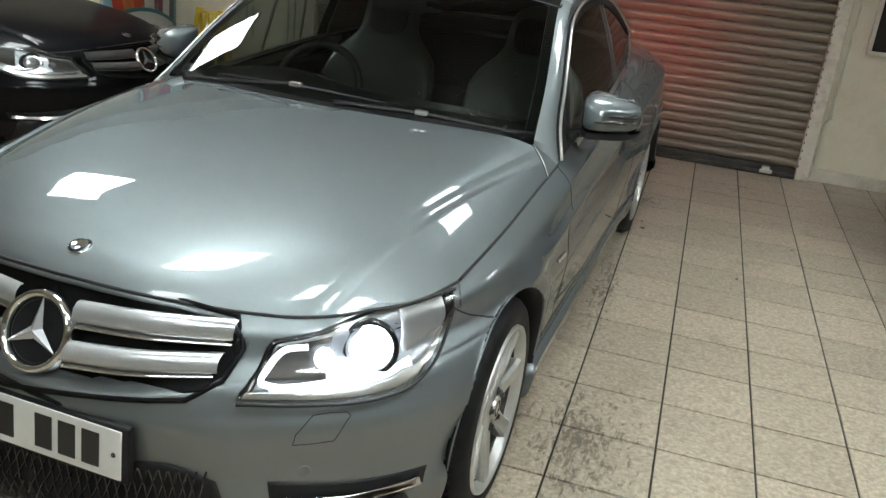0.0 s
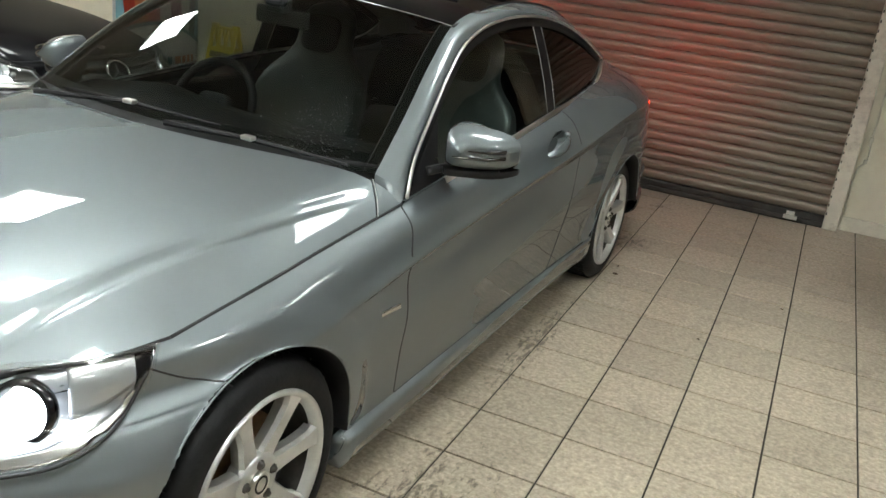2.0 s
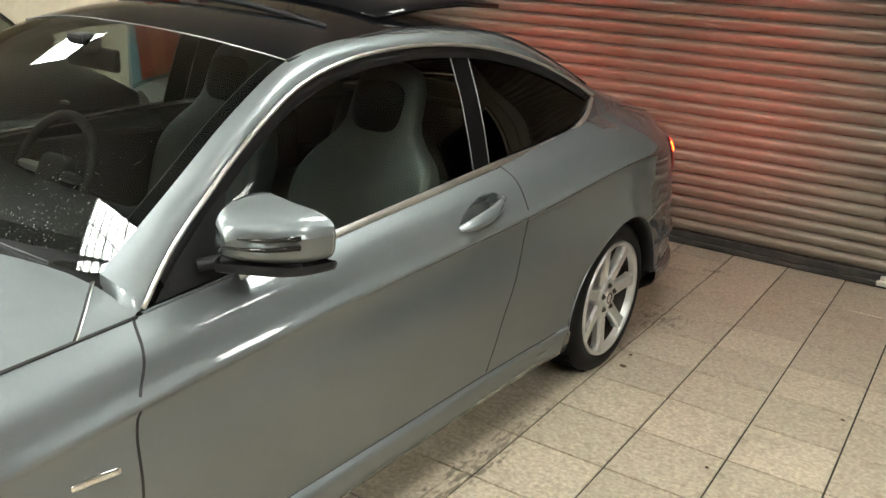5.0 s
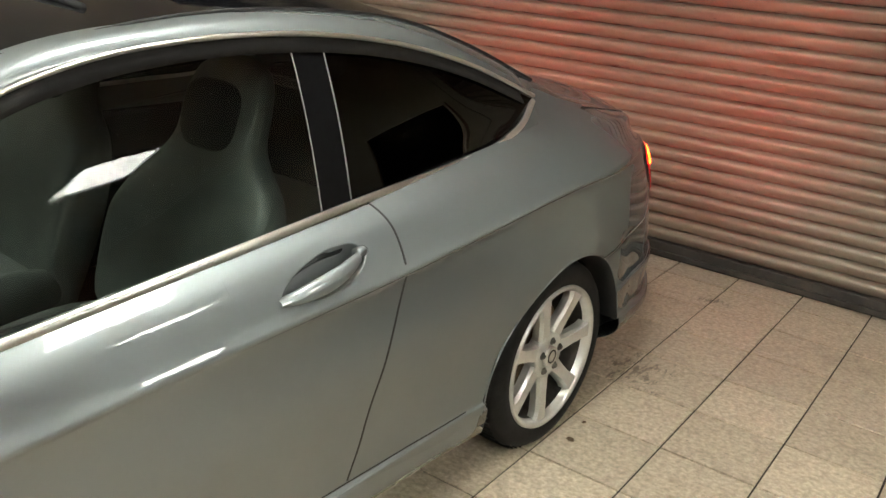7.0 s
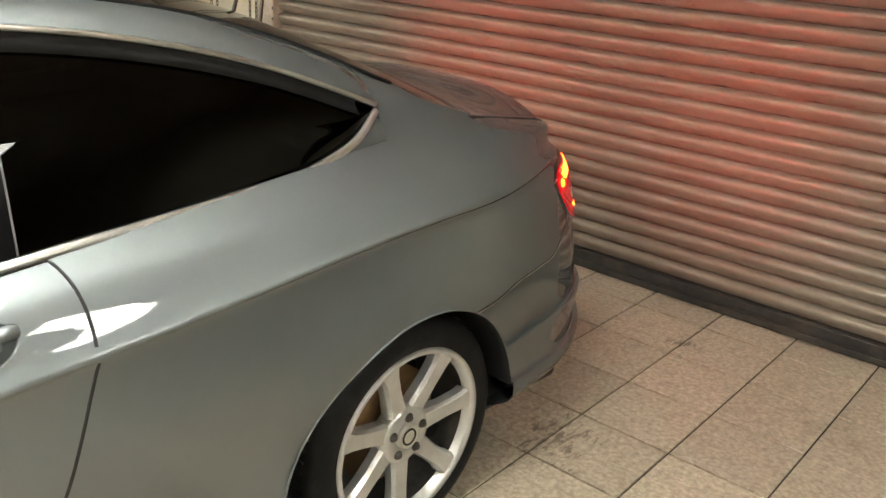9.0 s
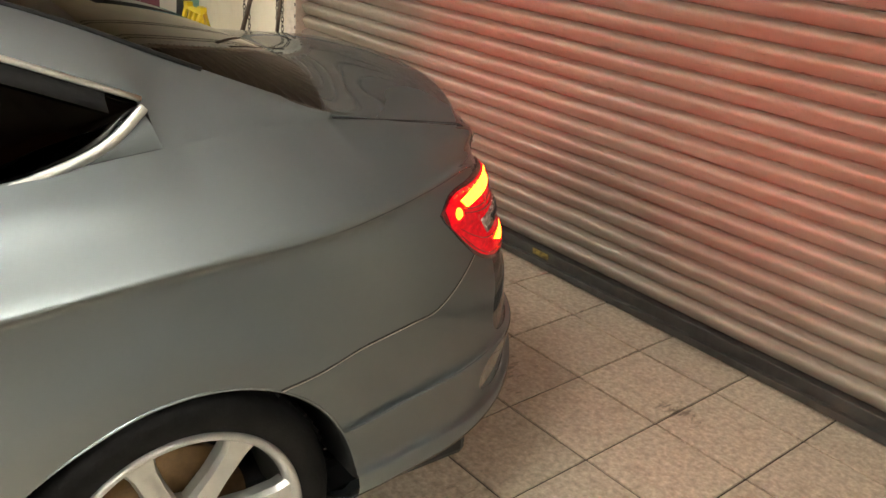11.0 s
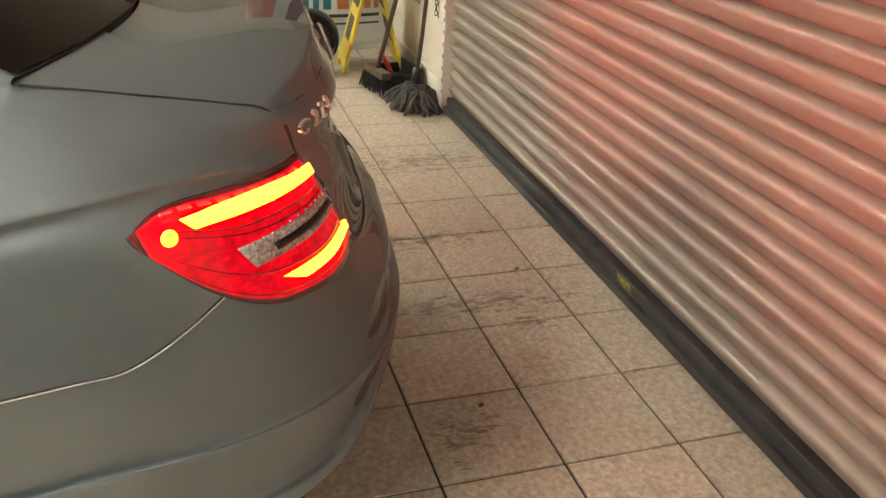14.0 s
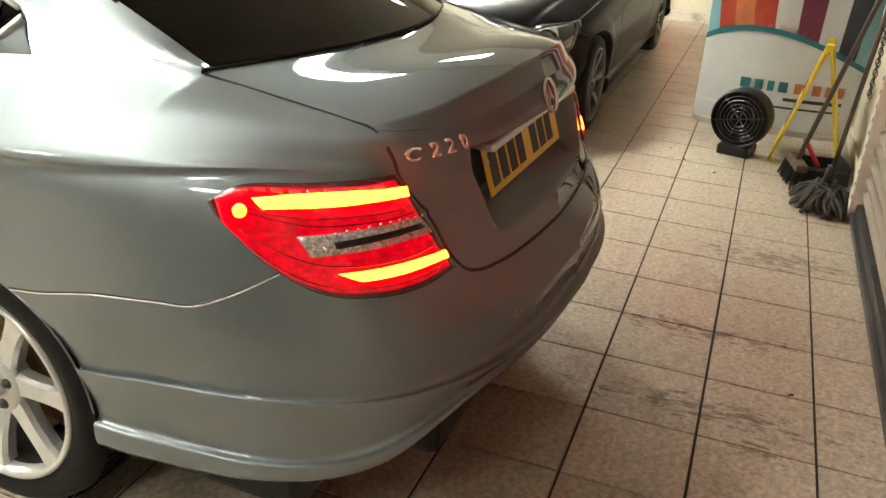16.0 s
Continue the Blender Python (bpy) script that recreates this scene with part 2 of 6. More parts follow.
    sc = nt.nodes.new("ShaderNodeMath")
    sc.operation = "MULTIPLY"
    sc.inputs[1].default_value = 0.70
    nt.links.new(gain.outputs[0], sc.inputs[0])
    m2 = nt.nodes.new("ShaderNodeMix")
    m2.data_type = "RGBA"
    m2.inputs[7].default_value = (0.05, 0.039, 0.028, 1)
    nt.links.new(mx.outputs[2], m2.inputs[6])
    nt.links.new(sc.outputs[0], m2.inputs[0])
    nt.links.new(m2.outputs[2], b.inputs["Base Color"])
    return m


TILE = tile_mat()


# ---- mesh helpers ----
def link(name, me, material, parent=None, label="", smooth=True):
    me.materials.append(material)
    if smooth:
        me.polygons.foreach_set("use_smooth", [True] * len(me.polygons))
    ob = new(name, me)
    if parent:
        ob.parent = parent
    if label:
        tagged(ob, label)
    return ob


def part(name, bm, material, parent=None, label="", smooth=False):
    me = bpy.data.meshes.new(name)
    bmesh.ops.recalc_face_normals(bm, faces=bm.faces)
    bm.to_mesh(me)
    bm.free()
    return link(name, me, material, parent, label, smooth)


def empty(name, x=0, y=0, z=0, rz=0):
    e = new(name)
    e.empty_display_size = 0.1
    e.matrix_basis = pose(x, y, z, 0, 0, rz)
    return e


def box_bm(x0, x1, y0, y1, z0, z1, bevel=0.0, seg=2, bm=None):
    bm2 = bmesh.new()
    bmesh.ops.create_cube(bm2, size=1, matrix=Matrix.LocRotScale(((x0 + x1) / 2, (y0 + y1) / 2, (z0 + z1) / 2), None, (abs(x1 - x0), abs(y1 - y0), abs(z1 - z0))))
    if bevel:
        bmesh.ops.bevel(bm2, geom=bm2.edges[:], offset=bevel, segments=seg, affect="EDGES", profile=0.5)
    if bm is None:
        return bm2
    tmp = bpy.data.meshes.new("tmp")
    bm2.to_mesh(tmp)
    bm2.free()
    bm.from_mesh(tmp)
    bpy.data.meshes.remove(tmp)
    return bm


def box(name, x0, x1, y0, y1, z0, z1, material, parent=None, bevel=0.004, label=""):
    return part(name, box_bm(x0, x1, y0, y1, z0, z1, bevel), material, parent, label)


def spl(keys, x):
    """Smooth curve through (x, value) keys, without overshoot; values may be vectors."""
    xs = np.array([k[0] for k in keys], float)
    vs = np.array([k[1] for k in keys], float)
    x = np.clip(np.asarray(x, float), xs[0], xs[-1])
    h = np.diff(xs)
    hh = h if vs.ndim == 1 else h[:, None]
    d = np.diff(vs, axis=0) / hh
    m = np.zeros_like(vs)
    if len(xs) > 2:
        m[1:-1] = (d[:-1] * hh[1:] + d[1:] * hh[:-1]) / (hh[1:] + hh[:-1])
        flat = d[:-1] * d[1:] <= 0
        if vs.ndim == 1:
            m[1:-1][flat] = 0
    m[0], m[-1] = d[0], d[-1]
    i = np.clip(np.searchsorted(xs, x, side="right") - 1, 0, len(xs) - 2)
    u = (x - xs[i]) / h[i]
    hi = h[i]
    if vs.ndim > 1:
        u, hi = u[..., None], hi[..., None]
    return (2 * u**3 - 3 * u**2 + 1) * vs[i] + (u**3 - 2 * u**2 + u) * hi * m[i] + (-2 * u**3 + 3 * u**2) * vs[i + 1] + (u**3 - u**2) * hi * m[i + 1]


def curve3(pts, n):
    """n points along a smooth curve through pts, spaced by length."""
    p = np.array(pts, float)
    s = np.concatenate([[0], np.cumsum(np.linalg.norm(np.diff(p, axis=0), axis=1))])
    return spl(list(zip(s, p)), np.linspace(0, s[-1], n))


def grid_mesh(name, P, material, parent=None, label="", keep=None, closed=False, outward=None, normals=None):
    """A smooth sheet from an n x m array of points; keep: n-1 x m-1 mask of faces; outward: a way that its normals should have."""
    n, m = P.shape[:2]
    idx = np.arange(n * m).reshape(n, m)
    q = np.stack([idx[:-1, :-1], idx[1:, :-1], idx[1:, 1:], idx[:-1, 1:]], -1)
    if keep is not None:
        q = q[keep]
    q = q.reshape(-1, 4)
    V = P.reshape(-1, 3)
    a, b, c = V[q[:, 0]], V[q[:, 2]], V[q[:, 1]]
    if outward is not None:
        nn = np.cross(V[q[:, 2]] - V[q[:, 0]], V[q[:, 3]] - V[q[:, 1]]).mean(0)
        if nn @ np.array(outward) < 0:
            q = q[:, ::-1]
    used, inv = np.unique(q, return_inverse=True)
    me = bpy.data.meshes.new(name)
    me.from_pydata(V[used].tolist(), [], inv.reshape(-1, 4).tolist())
    me.polygons.foreach_set("use_smooth", [True] * len(me.polygons))
    if normals is not None:
        me.normals_split_custom_set_from_vertices(normals.reshape(-1, 3)[used].tolist())
    return link(name, me, material, parent, label)


def sheet(P, thick, way):
    """Closes a sheet into a thin solid: returns vertices and faces."""
    n, m = P.shape[:2]
    Q = P + np.array(way) * thick
    V = np.concatenate([P.reshape(-1, 3), Q.reshape(-1, 3)])
    idx = np.arange(n * m).reshape(n, m)
    f = [tuple(x) for x in np.stack([idx[:-1, :-1], idx[1:, :-1], idx[1:, 1:], idx[:-1, 1:]], -1).reshape(-1, 4)]
    g = [tuple(n * m + np.array(x)[::-1]) for x in f]
    ring = list(idx[0, :]) + list(idx[1:, -1]) + list(idx[-1, -2::-1]) + list(idx[-2:0:-1, 0])
    s = [(ring[i], ring[(i + 1) % len(ring)], ring[(i + 1) % len(ring)] + n * m, ring[i] + n * m) for i in range(len(ring))]
    return V, f + g + s


def tube_bm(pts, r, seg=8, bm=None, closed=False):
    """A round bar along points."""
    bm = bm or bmesh.new()
    pts = [Vector(p) for p in pts]
    rings = []
    up = Vector((0, 0, 1))
    for i, p in enumerate(pts):
        a = pts[(i - 1) % len(pts)] if closed or i else p
        b = pts[(i + 1) % len(pts)] if closed or i < len(pts) - 1 else p
        d = (b - a).normalized()
        s = d.cross(up)
        if s.length < 0.05:
            s = d.cross(Vector((1, 0, 0)))
        s.normalize()
        w = s.cross(d)
        rr = r[i] if isinstance(r, (list, tuple, np.ndarray)) else r
        rings.append([bm.verts.new(p + (s * math.cos(2 * math.pi * k / seg) + w * math.sin(2 * math.pi * k / seg)) * rr) for k in range(seg)])
    pairs = list(zip(rings[:-1], rings[1:])) + ([(rings[-1], rings[0])] if closed else [])
    for A, B in pairs:
        for k in range(seg):
            bm.faces.new((A[k], A[(k + 1) % seg], B[(k + 1) % seg], B[k]))
    if not closed:
        bm.faces.new(rings[0][::-1])
        bm.faces.new(rings[-1])
    return bm


def lathe_bm(profile, seg=48, axis="x", bm=None):
    """A solid of revolution from (radius, along) pairs about the axis."""
    bm = bm or bmesh.new()
    rings = []
    for r, a in profile:
        ring = []
        for k in range(seg):
            c, s = math.cos(2 * math.pi * k / seg), math.sin(2 * math.pi * k / seg)
            ring.append(bm.verts.new((a, r * c, r * s) if axis == "x" else ((r * c, a, r * s) if axis == "y" else (r * c, r * s, a))))
        rings.append(ring)
    for A, B in zip(rings[:-1], rings[1:]):
        for k in range(seg):
            bm.faces.new((A[k], A[(k + 1) % seg], B[(k + 1) % seg], B[k]))
    return bm


# ---- the room ----
PITCH = 0.3112
X0, X1, Y0, Y1 = -8.25, 10.5, -9.0, WALL_Y

ground = tagged(part("floor", box_bm(X0 - .2, X1 + .2, Y0 - .2, Y1 + .4, -0.12, -0.006), GROUT), "dark grouted showroom floor under beige ceramic tiles", "floor", kind="structure")
wall_n = empty("wall_north")
tagged(wall_n, "cream painted wall with a wide roller shutter opening", "wall", kind="structure")
box("wall_panel", SH_R + 0.10, X1 + .2, WALL_Y + .02, WALL_Y + .25, 0, CEIL, WALL, wall_n, 0)
box("wall_panel", X0 - .2, SH_L - 0.06, WALL_Y - .0, WALL_Y + .25, 0, CEIL, WALL, wall_n, 0)
box("wall_panel", SH_L - 0.06, SH_R + 0.10, WALL_Y + .02, WALL_Y + .25, 2.45, CEIL, WALL, wall_n, 0)
# east and south walls are out of view, far off so reflections stay dark
for nm, a in (("wall_west", (X0 - .2, X0, Y0, WALL_Y)), ("wall_east", (X1, X1 + .2, Y0, WALL_Y + .02)), ("wall_south", (X0, X1, Y0 - .2, Y0))):
    tagged(box(nm, *a, 0, CEIL, WALL, None, 0), "cream painted showroom wall", "wall", kind="structure")
tagged(box("ceiling", X0 - .2, X1 + .2, Y0 - .2, Y1 + .3, CEIL, CEIL + .12, CEILM, None, 0), "pale matt ceiling with recessed light panels", "ceiling", kind="structure")


def shutter():
    sh = tagged(empty("roller_shutter", 0, WALL_Y - 0.03), "closed beige-brown corrugated steel roller shutter with a dark bottom bar", "shutter", kind="structure")
    pitch, n = 0.0708, 33
    prof = [(0.022, 0.0), (0.022, 0.0064), (0.008, 0.0072), (0.004, 0.0084), (0.0032, 0.0106), (0.0012, 0.0132), (-0.0028, 0.0185), (-0.0080, 0.027), (-0.0125, 0.036), (-0.0155, 0.044), (-0.0162, 0.050), (-0.0140, 0.0565), (-0.0075, 0.0625), (0.004, 0.0672), (0.014, 0.0696), (0.022, 0.0708)]
    me = bpy.data.meshes.new("slat")
    xs = np.linspace(SH_L, SH_R, 5)
    V = [(x, y, z) for x in xs for y, z in prof]
    k = len(prof)
    F = [(i * k + j, (i + 1) * k + j, (i + 1) * k + j + 1, i * k + j + 1) for i in range(len(xs) - 1) for j in range(k - 1)]
    me.from_pydata(V, [], F)
    me.materials.append(SHUTM)
    me.polygons.foreach_set("use_smooth", [True] * len(F))
    for i in range(n):
        s = new("slat", me)
        s.parent = sh
        s.location = (0, 0, 0.0762 + i * pitch)
    part("backing", box_bm(SH_L, SH_R, 0.026, 0.036, 0.02, 2.45), BARM, sh)
    bm = box_bm(SH_L, SH_R, -0.026, 0.014, 0.012, 0.079, 0.004)
    bm = box_bm(SH_L, SH_R, -0.046, -0.024, 0.008, 0.036, 0.003, bm=bm)
    part("bottom_bar", bm, BARM, sh, "dark scuffed steel bottom bar")
    part("rubber_seal", box_bm(SH_L, SH_R, -0.03, 0.012, -0.004, 0.012, 0.002), RUBBER, sh)
    bm = box_bm(0.775, 0.865, -0.066, -0.044, 0.020, 0.047, 0.004)
    bm = box_bm(0.79, 0.845, -0.05, -0.024, 0.047, 0.070, 0.003, bm=bm)
    part("lock", bm, SATIN, sh, "small bright steel shutter lock")
    part("sticker", box_bm(-1.04, -0.95, -0.0285, -0.0262, 0.046, 0.070), STICKER, sh, "worn yellow sticker")
    return sh


shutter()


TUBES = {}


def tube_light(p):
    """The glow of a panel; its strength p is fitted until the brightness agrees."""
    if p not in TUBES:
        TUBES[p] = mat("tube_light", (1, 1, 1), 0.5, emit=(0.95, 1.0, 0.92), power=60 * p)
    return TUBES[p]


def troffer(x, y, p=1.0):
    f = tagged(empty("ceiling_light", x, y, CEIL), "recessed white fluorescent ceiling panel with a louvre grid, out of view, set to fit the lighting", "ceiling light", "ceiling panels")
    w, l = 0.32, 0.30
    bm = bmesh.new()
    for a in ((-w, -w + .02, -l, l), (w - .02, w, -l, l), (-w + .02, w - .02, -l, -l + .02), (-w + .02, w - .02, l - .02, l)):
        box_bm(*a, -0.03, -0.002, bm=bm)
    part("frame", bm, SILVER, f)
    part("diffuser", box_bm(-w + .02, w - .02, -l + .02, l - .02, -0.014, -0.006), tube_light(p), f)
    bm = bmesh.new()
    for i in range(1, 10):
        c = -w + 2 * w * i / 10
        box_bm(c - .004, c + .004, -l + .02, l - .02, -0.03, -0.015, bm=bm)
    for i in range(1, 4):
        c = -l + 2 * l * i / 4
        box_bm(-w + .02, w - .02, c - .004, c + .004, -0.028, -0.016, bm=bm)
    part("louvre", bm, CHROME, f)
    return f


# ---- the grey coupe: x to its left side, y to its rear, origin under the front axle ----
from mathutils.bvhtree import BVHTree

CAR_X, CAR_Y, CAR_RZ = -0.974, -2.639, -2.755
WB, HUB = 2.767, 0.30
ARCH = 0.345

OUT = [(0, -.79), (.20, -.78), (.38, -.735), (.53, -.655), (.675, -.54), (.792, -.395), (.848, -.21), (.868, .05), (.868, .35), (.868, .66),
       (.870, 1.2), (.872, 1.9), (.876, 2.45), (.878, 2.9), (.862, 3.2), (.812, 3.45), (.71, 3.645), (.55, 3.765), (.31, 3.838), (0, 3.862)]
EDGE = [(0, -.67, .735), (.19, -.655, .73), (.36, -.60, .715), (.50, -.52, .70), (.62, -.42, .705), (.70, -.32, .715), (.745, -.20, .728), (.765, .05, .765), (.772, .35, .80), (.774, .66, .828),
        (.765, 1.2, .88), (.737, 1.9, .938), (.70, 2.45, .972), (.645, 2.9, 1.0), (.585, 3.2, .995), (.575, 3.40, .965), (.56, 3.55, .94), (.45, 3.63, .93), (.28, 3.68, .935), (0, 3.70, .94)]
ST = (0, 5, 8, 11, 13, 16, 19)          # stations of the level curves
LEVELS = [  # height and inset at the stations, from the underside up to the shoulder
    ((.15, .17, .17, .17, .20, .285, .40), (.12, .12, .12, .12, .12, .10, .12)),
    ((.17, .19, .195, .205, .270, .305, .425), (.03, .03, .045, .045, .012, .006, .03)),
    ((.27, .28, .245, .275, .335, .338, .44), (.00, .00, .024, .020, -.002, -.004, .008)),
    ((.32, .33, .255, .286, .352, .354, .448), (.012, .010, .030, .026, .014, .015, .012)),
    ((.38, .38, .265, .298, .434, .452, .458), (.016, .012, .034, .030, .004, .004, .00)),
    ((.485, .485, .40, .42, .450, .470, .474), (-.002, -.002, .020, .016, .016, .022, .028)),
    ((.53, .535, .53, .56, .60, .60, .56), (.006, .014, .004, .000, .002, .037, .024)),
    ((.58, .58, .610, .715, .800, .76, .63), (.02, .038, .012, .012, .016, .079, .085)),
    ((.592, .592, .642, .768, .850, .846, .73), (.029, .052, .012, .014, .023, .115, .114)),
    ((.60, .60, .660, .786, .868, .862, .75), (.035, .058, .009, .008, .016, .121, .117)),
    ((.63, .63, .692, .812, .890, .892, .82), (.06, .088, .021, .024, .036, .146, .132)),
]
# the rear valance rises quickly behind the corner
LEVELS = [(zs[:6] + (zs[5] + (zs[6] - zs[5]) * .68,) + zs[6:], ins[:6] + ((ins[5] + ins[6]) / 2,) + ins[6:]) for zs, ins in LEVELS]
ST = ST[:6] + (17,) + ST[6:]
NT, NV = 14, 7


def ring():
    k = np.arange(len(OUT))
    t = np.linspace(0, len(OUT) - 1, (len(OUT) - 1) * NT + 1)
    o = spl(list(zip(k, OUT)), t)
    e = spl(list(zip(k, EDGE)), t)
    d = np.gradient(o, axis=0)
    nrm = np.stack([d[:, 1], -d[:, 0]], -1)
    nrm /= np.linalg.norm(nrm, axis=1)[:, None]
    rows = []
    for zs, ins in LEVELS:
        z = spl(list(zip(ST, zs)), t)
        i = spl(list(zip(ST, ins)), t)
        p = o - nrm * i[:, None]
        rows.append(np.concatenate([p, z[:, None]], 1))
    a = rows[-1]
    mid = a * 0.5 + e * 0.5
    mid[:, 2] += 0.012
    mid[:, :2] += nrm * 0.012
    rows += [mid, e]
    R = np.stack(rows, 1)                       # t, level, 3
    R[:, :, 0] = np.maximum(R[:, :, 0], 0)
    v = np.linspace(0, len(rows) - 1, (len(rows) - 1) * NV + 1)
    return spl(list(zip(np.arange(len(rows)), np.moveaxis(R, 1, 0).reshape(len(rows), -1))), v).reshape(len(v), len(t), 3).transpose(1, 0, 2)


BODY = ring()


def smooth_in(a, lo, hi):
    k = np.clip((a - lo) / (hi - lo), 0, 1)
    return k * k * (3 - 2 * k)


# radiator opening
GR_TOP = [(0, .724), (.16, .722), (.26, .716), (.35, .706), (.40, .694), (.42, .66)]
GR_BOT = [(0, .535), (.09, .537), (.24, .556), (.37, .575), (.405, .60), (.42, .66)]
_x, _y, _z = BODY[..., 0], BODY[..., 1], BODY[..., 2]
_t, _b = np.interp(_x, *zip(*GR_TOP)), np.interp(_x, *zip(*GR_BOT))
BODY[..., 1] += np.where(_y < -.3, .035 * smooth_in(_t - _z, 0, .012) * smooth_in(_z - _b, 0, .012) * (_x < .42), 0)


def arch_r(yc, q):
    """Radius of the wheel opening; the rear one opens wider towards its front foot."""
    q = np.where(q < -math.pi / 2, q + 2 * math.pi, q)
    return ARCH + (.056 if yc > 1 else 0) * smooth_in(q, math.pi * .62, math.pi * 1.02)


def cut_arch(P, yc, r, keep):
    """Takes the wheel opening out of the side and rounds its edge."""
    side = P[:, :, 0] > 0.55
    dy, dz = P[:, :, 1] - yc, P[:, :, 2] - HUB
    dist = np.hypot(dy, dz)
    r = arch_r(yc, np.arctan2(dz, dy))
    inside = (dist < r) & side
    f_in = inside[:-1, :-1].astype(int) + inside[1:, :-1] + inside[1:, 1:] + inside[:-1, 1:]
    keep &= ~(f_in == 4)
    touch = np.zeros_like(inside)
    part_f = (f_in > 0) & (f_in < 4)
    for a, b in ((0, 0), (1, 0), (1, 1), (0, 1)):
        touch[a:a + P.shape[0] - 1, b:b + P.shape[1] - 1] |= part_f
    mv = inside & touch
    s = r / np.maximum(dist, 1e-6)
    P[:, :, 1] = np.where(mv, yc + dy * s, P[:, :, 1])
    P[:, :, 2] = np.where(mv, HUB + dz * s, P[:, :, 2])
    return keep


# the arches swell out round the wheels
for yc, r0, r1, amp in ((0.0, .375, .455, .010), (WB, .395, .500, .008)):
    _r = np.hypot(BODY[..., 1] - yc, (BODY[..., 2] - HUB) * (1.0 if yc > 1 else .96))
    BODY[..., 0] += np.where(BODY[..., 0] > .55, amp * smooth_in(r1 - _r, 0, r1 - r0) * smooth_in(BODY[..., 2], .22, .34) * (1 if yc > 1 else smooth_in(BODY[..., 1], -.30, -.08)), 0)
KEEP = np.ones((BODY.shape[0] - 1, BODY.shape[1] - 1), bool)
for yc in (0.0, WB):
    KEEP = cut_arch(BODY, yc, ARCH, KEEP)


def normals_of(P):
    du, dv = np.gradient(P, axis=0), np.gradient(P, axis=1)
    n = np.cross(du, dv)
    n /= np.maximum(np.linalg.norm(n, axis=2), 1e-9)[:, :, None]
    return n


NRM = normals_of(BODY)
if NRM[BODY.shape[0] // 2, 30, 0] < 0:
    NRM = -NRM

# ray caster on the closed side, for what is laid on the skin
_i = np.arange(BODY.shape[0] * BODY.shape[1]).reshape(BODY.shape[:2])
_q = np.stack([_i[:-1, :-1], _i[1:, :-1], _i[1:, 1:], _i[:-1, 1:]], -1).reshape(-1, 4)
SKIN = BVHTree.FromPolygons(BODY.reshape(-1, 3).tolist(), _q.tolist())


def on_side(y, z, lift=0.0):
    """The point of the flank at that length and height, lifted off by a little."""
    h, n, _, _ = SKIN.ray_cast(Vector((1.5, y, z)), Vector((-1, 0, 0)))
    if h is None:
        h, n, _, _ = SKIN.find_nearest(Vector((0.9, y, z)))
    n = n if n.x > 0 else -n
    return np.array(h + n * lift)


def on_end(x, z, lift=0.0, front=False, yaw=0.0):
    """The point of the front or rear end, looked at along y turned by yaw degrees towards the flank."""
    s = -1 if front else 1
    a = radians(yaw)
    w = Vector((math.sin(a), s * math.cos(a), 0))
    side = Vector((math.cos(a), -s * math.sin(a), 0))
    c = Vector((0, 0.0 if front else 3.0, 0))
    o = c + side * x + w * 3 + Vector((0, 0, z))
    h, n, _, _ = SKIN.ray_cast(o, -w)
    if h is None:
        h, n, _, _ = SKIN.find_nearest(o - w * 2.3)
    n = n if n.dot(w) > 0 else -n
    return np.array(h + n * lift)


def line_on(name, pts, width, material, parent, n=60, lift=0.0006, depth=0.004, label=""):
    """A narrow strip along given points of the skin (already 3D), with its face outwards."""
    C = curve3(pts, n)
    d = np.gradient(C, axis=0)
    d /= np.linalg.norm(d, axis=1)[:, None]
    N = []
    for p in C:
        h, nn, _, _ = SKIN.find_nearest(Vector(p))
        v = np.array(nn)
        if v @ np.array((1, 0.0 if abs(p[1] - 1.5) < 1.5 else np.sign(p[1] - 1.5), 0.6)) < 0:
            v = -v
        N.append(v)
    N = np.array(N)
    s = np.cross(d, N)
    s /= np.linalg.norm(s, axis=1)[:, None]
    w = width / 2
    P = np.stack([C - s * w - N * depth, C - s * w + N * lift, C + s * w + N * lift, C + s * w - N * depth], 1)
    return grid_mesh(name, P, material, parent, label)


def mirror_of(ob, parent):
    c = bpy.data.objects.new(ob.name.split(".")[0], ob.data)
    scene.collection.objects.link(c)
    c.parent = parent
    c.matrix_basis = Matrix.Diagonal((-1, 1, 1, 1)) @ ob.matrix_basis
    return c


car = tagged(empty("coupe_car", CAR_X, CAR_Y, 0, CAR_RZ), "silver-grey metallic two-door coupe with lit lamps on showroom tiles", "car")

# glasshouse curves on the left side
RAIL = [(.690, .64, .900), (.660, .83, 1.033), (.614, 1.05, 1.174), (.577, 1.24, 1.268), (.552, 1.6, 1.325), (.526, 2.0, 1.331), (.511, 2.35, 1.295), (.508, 2.65, 1.215), (.53, 2.95, 1.10), (.565, 3.20, 1.005)]
WTOP = [(.772, .67, .838), (.735, .76, .918), (.703, .897, 1.024), (.662, 1.075, 1.139), (.632, 1.216, 1.207), (.613, 1.416, 1.261), (.607, 1.60, 1.282), (.603, 1.90, 1.284), (.602, 2.2, 1.252), (.612, 2.5, 1.183), (.635, 2.80, 1.075)]
WBOT = [(.772, .67, .834), (.765, 1.2, .882), (.737, 1.95, .942), (.705, 2.35, .962), (.675, 2.62, .985), (.655, 2.74, 1.025), (.635, 2.80, 1.07)]


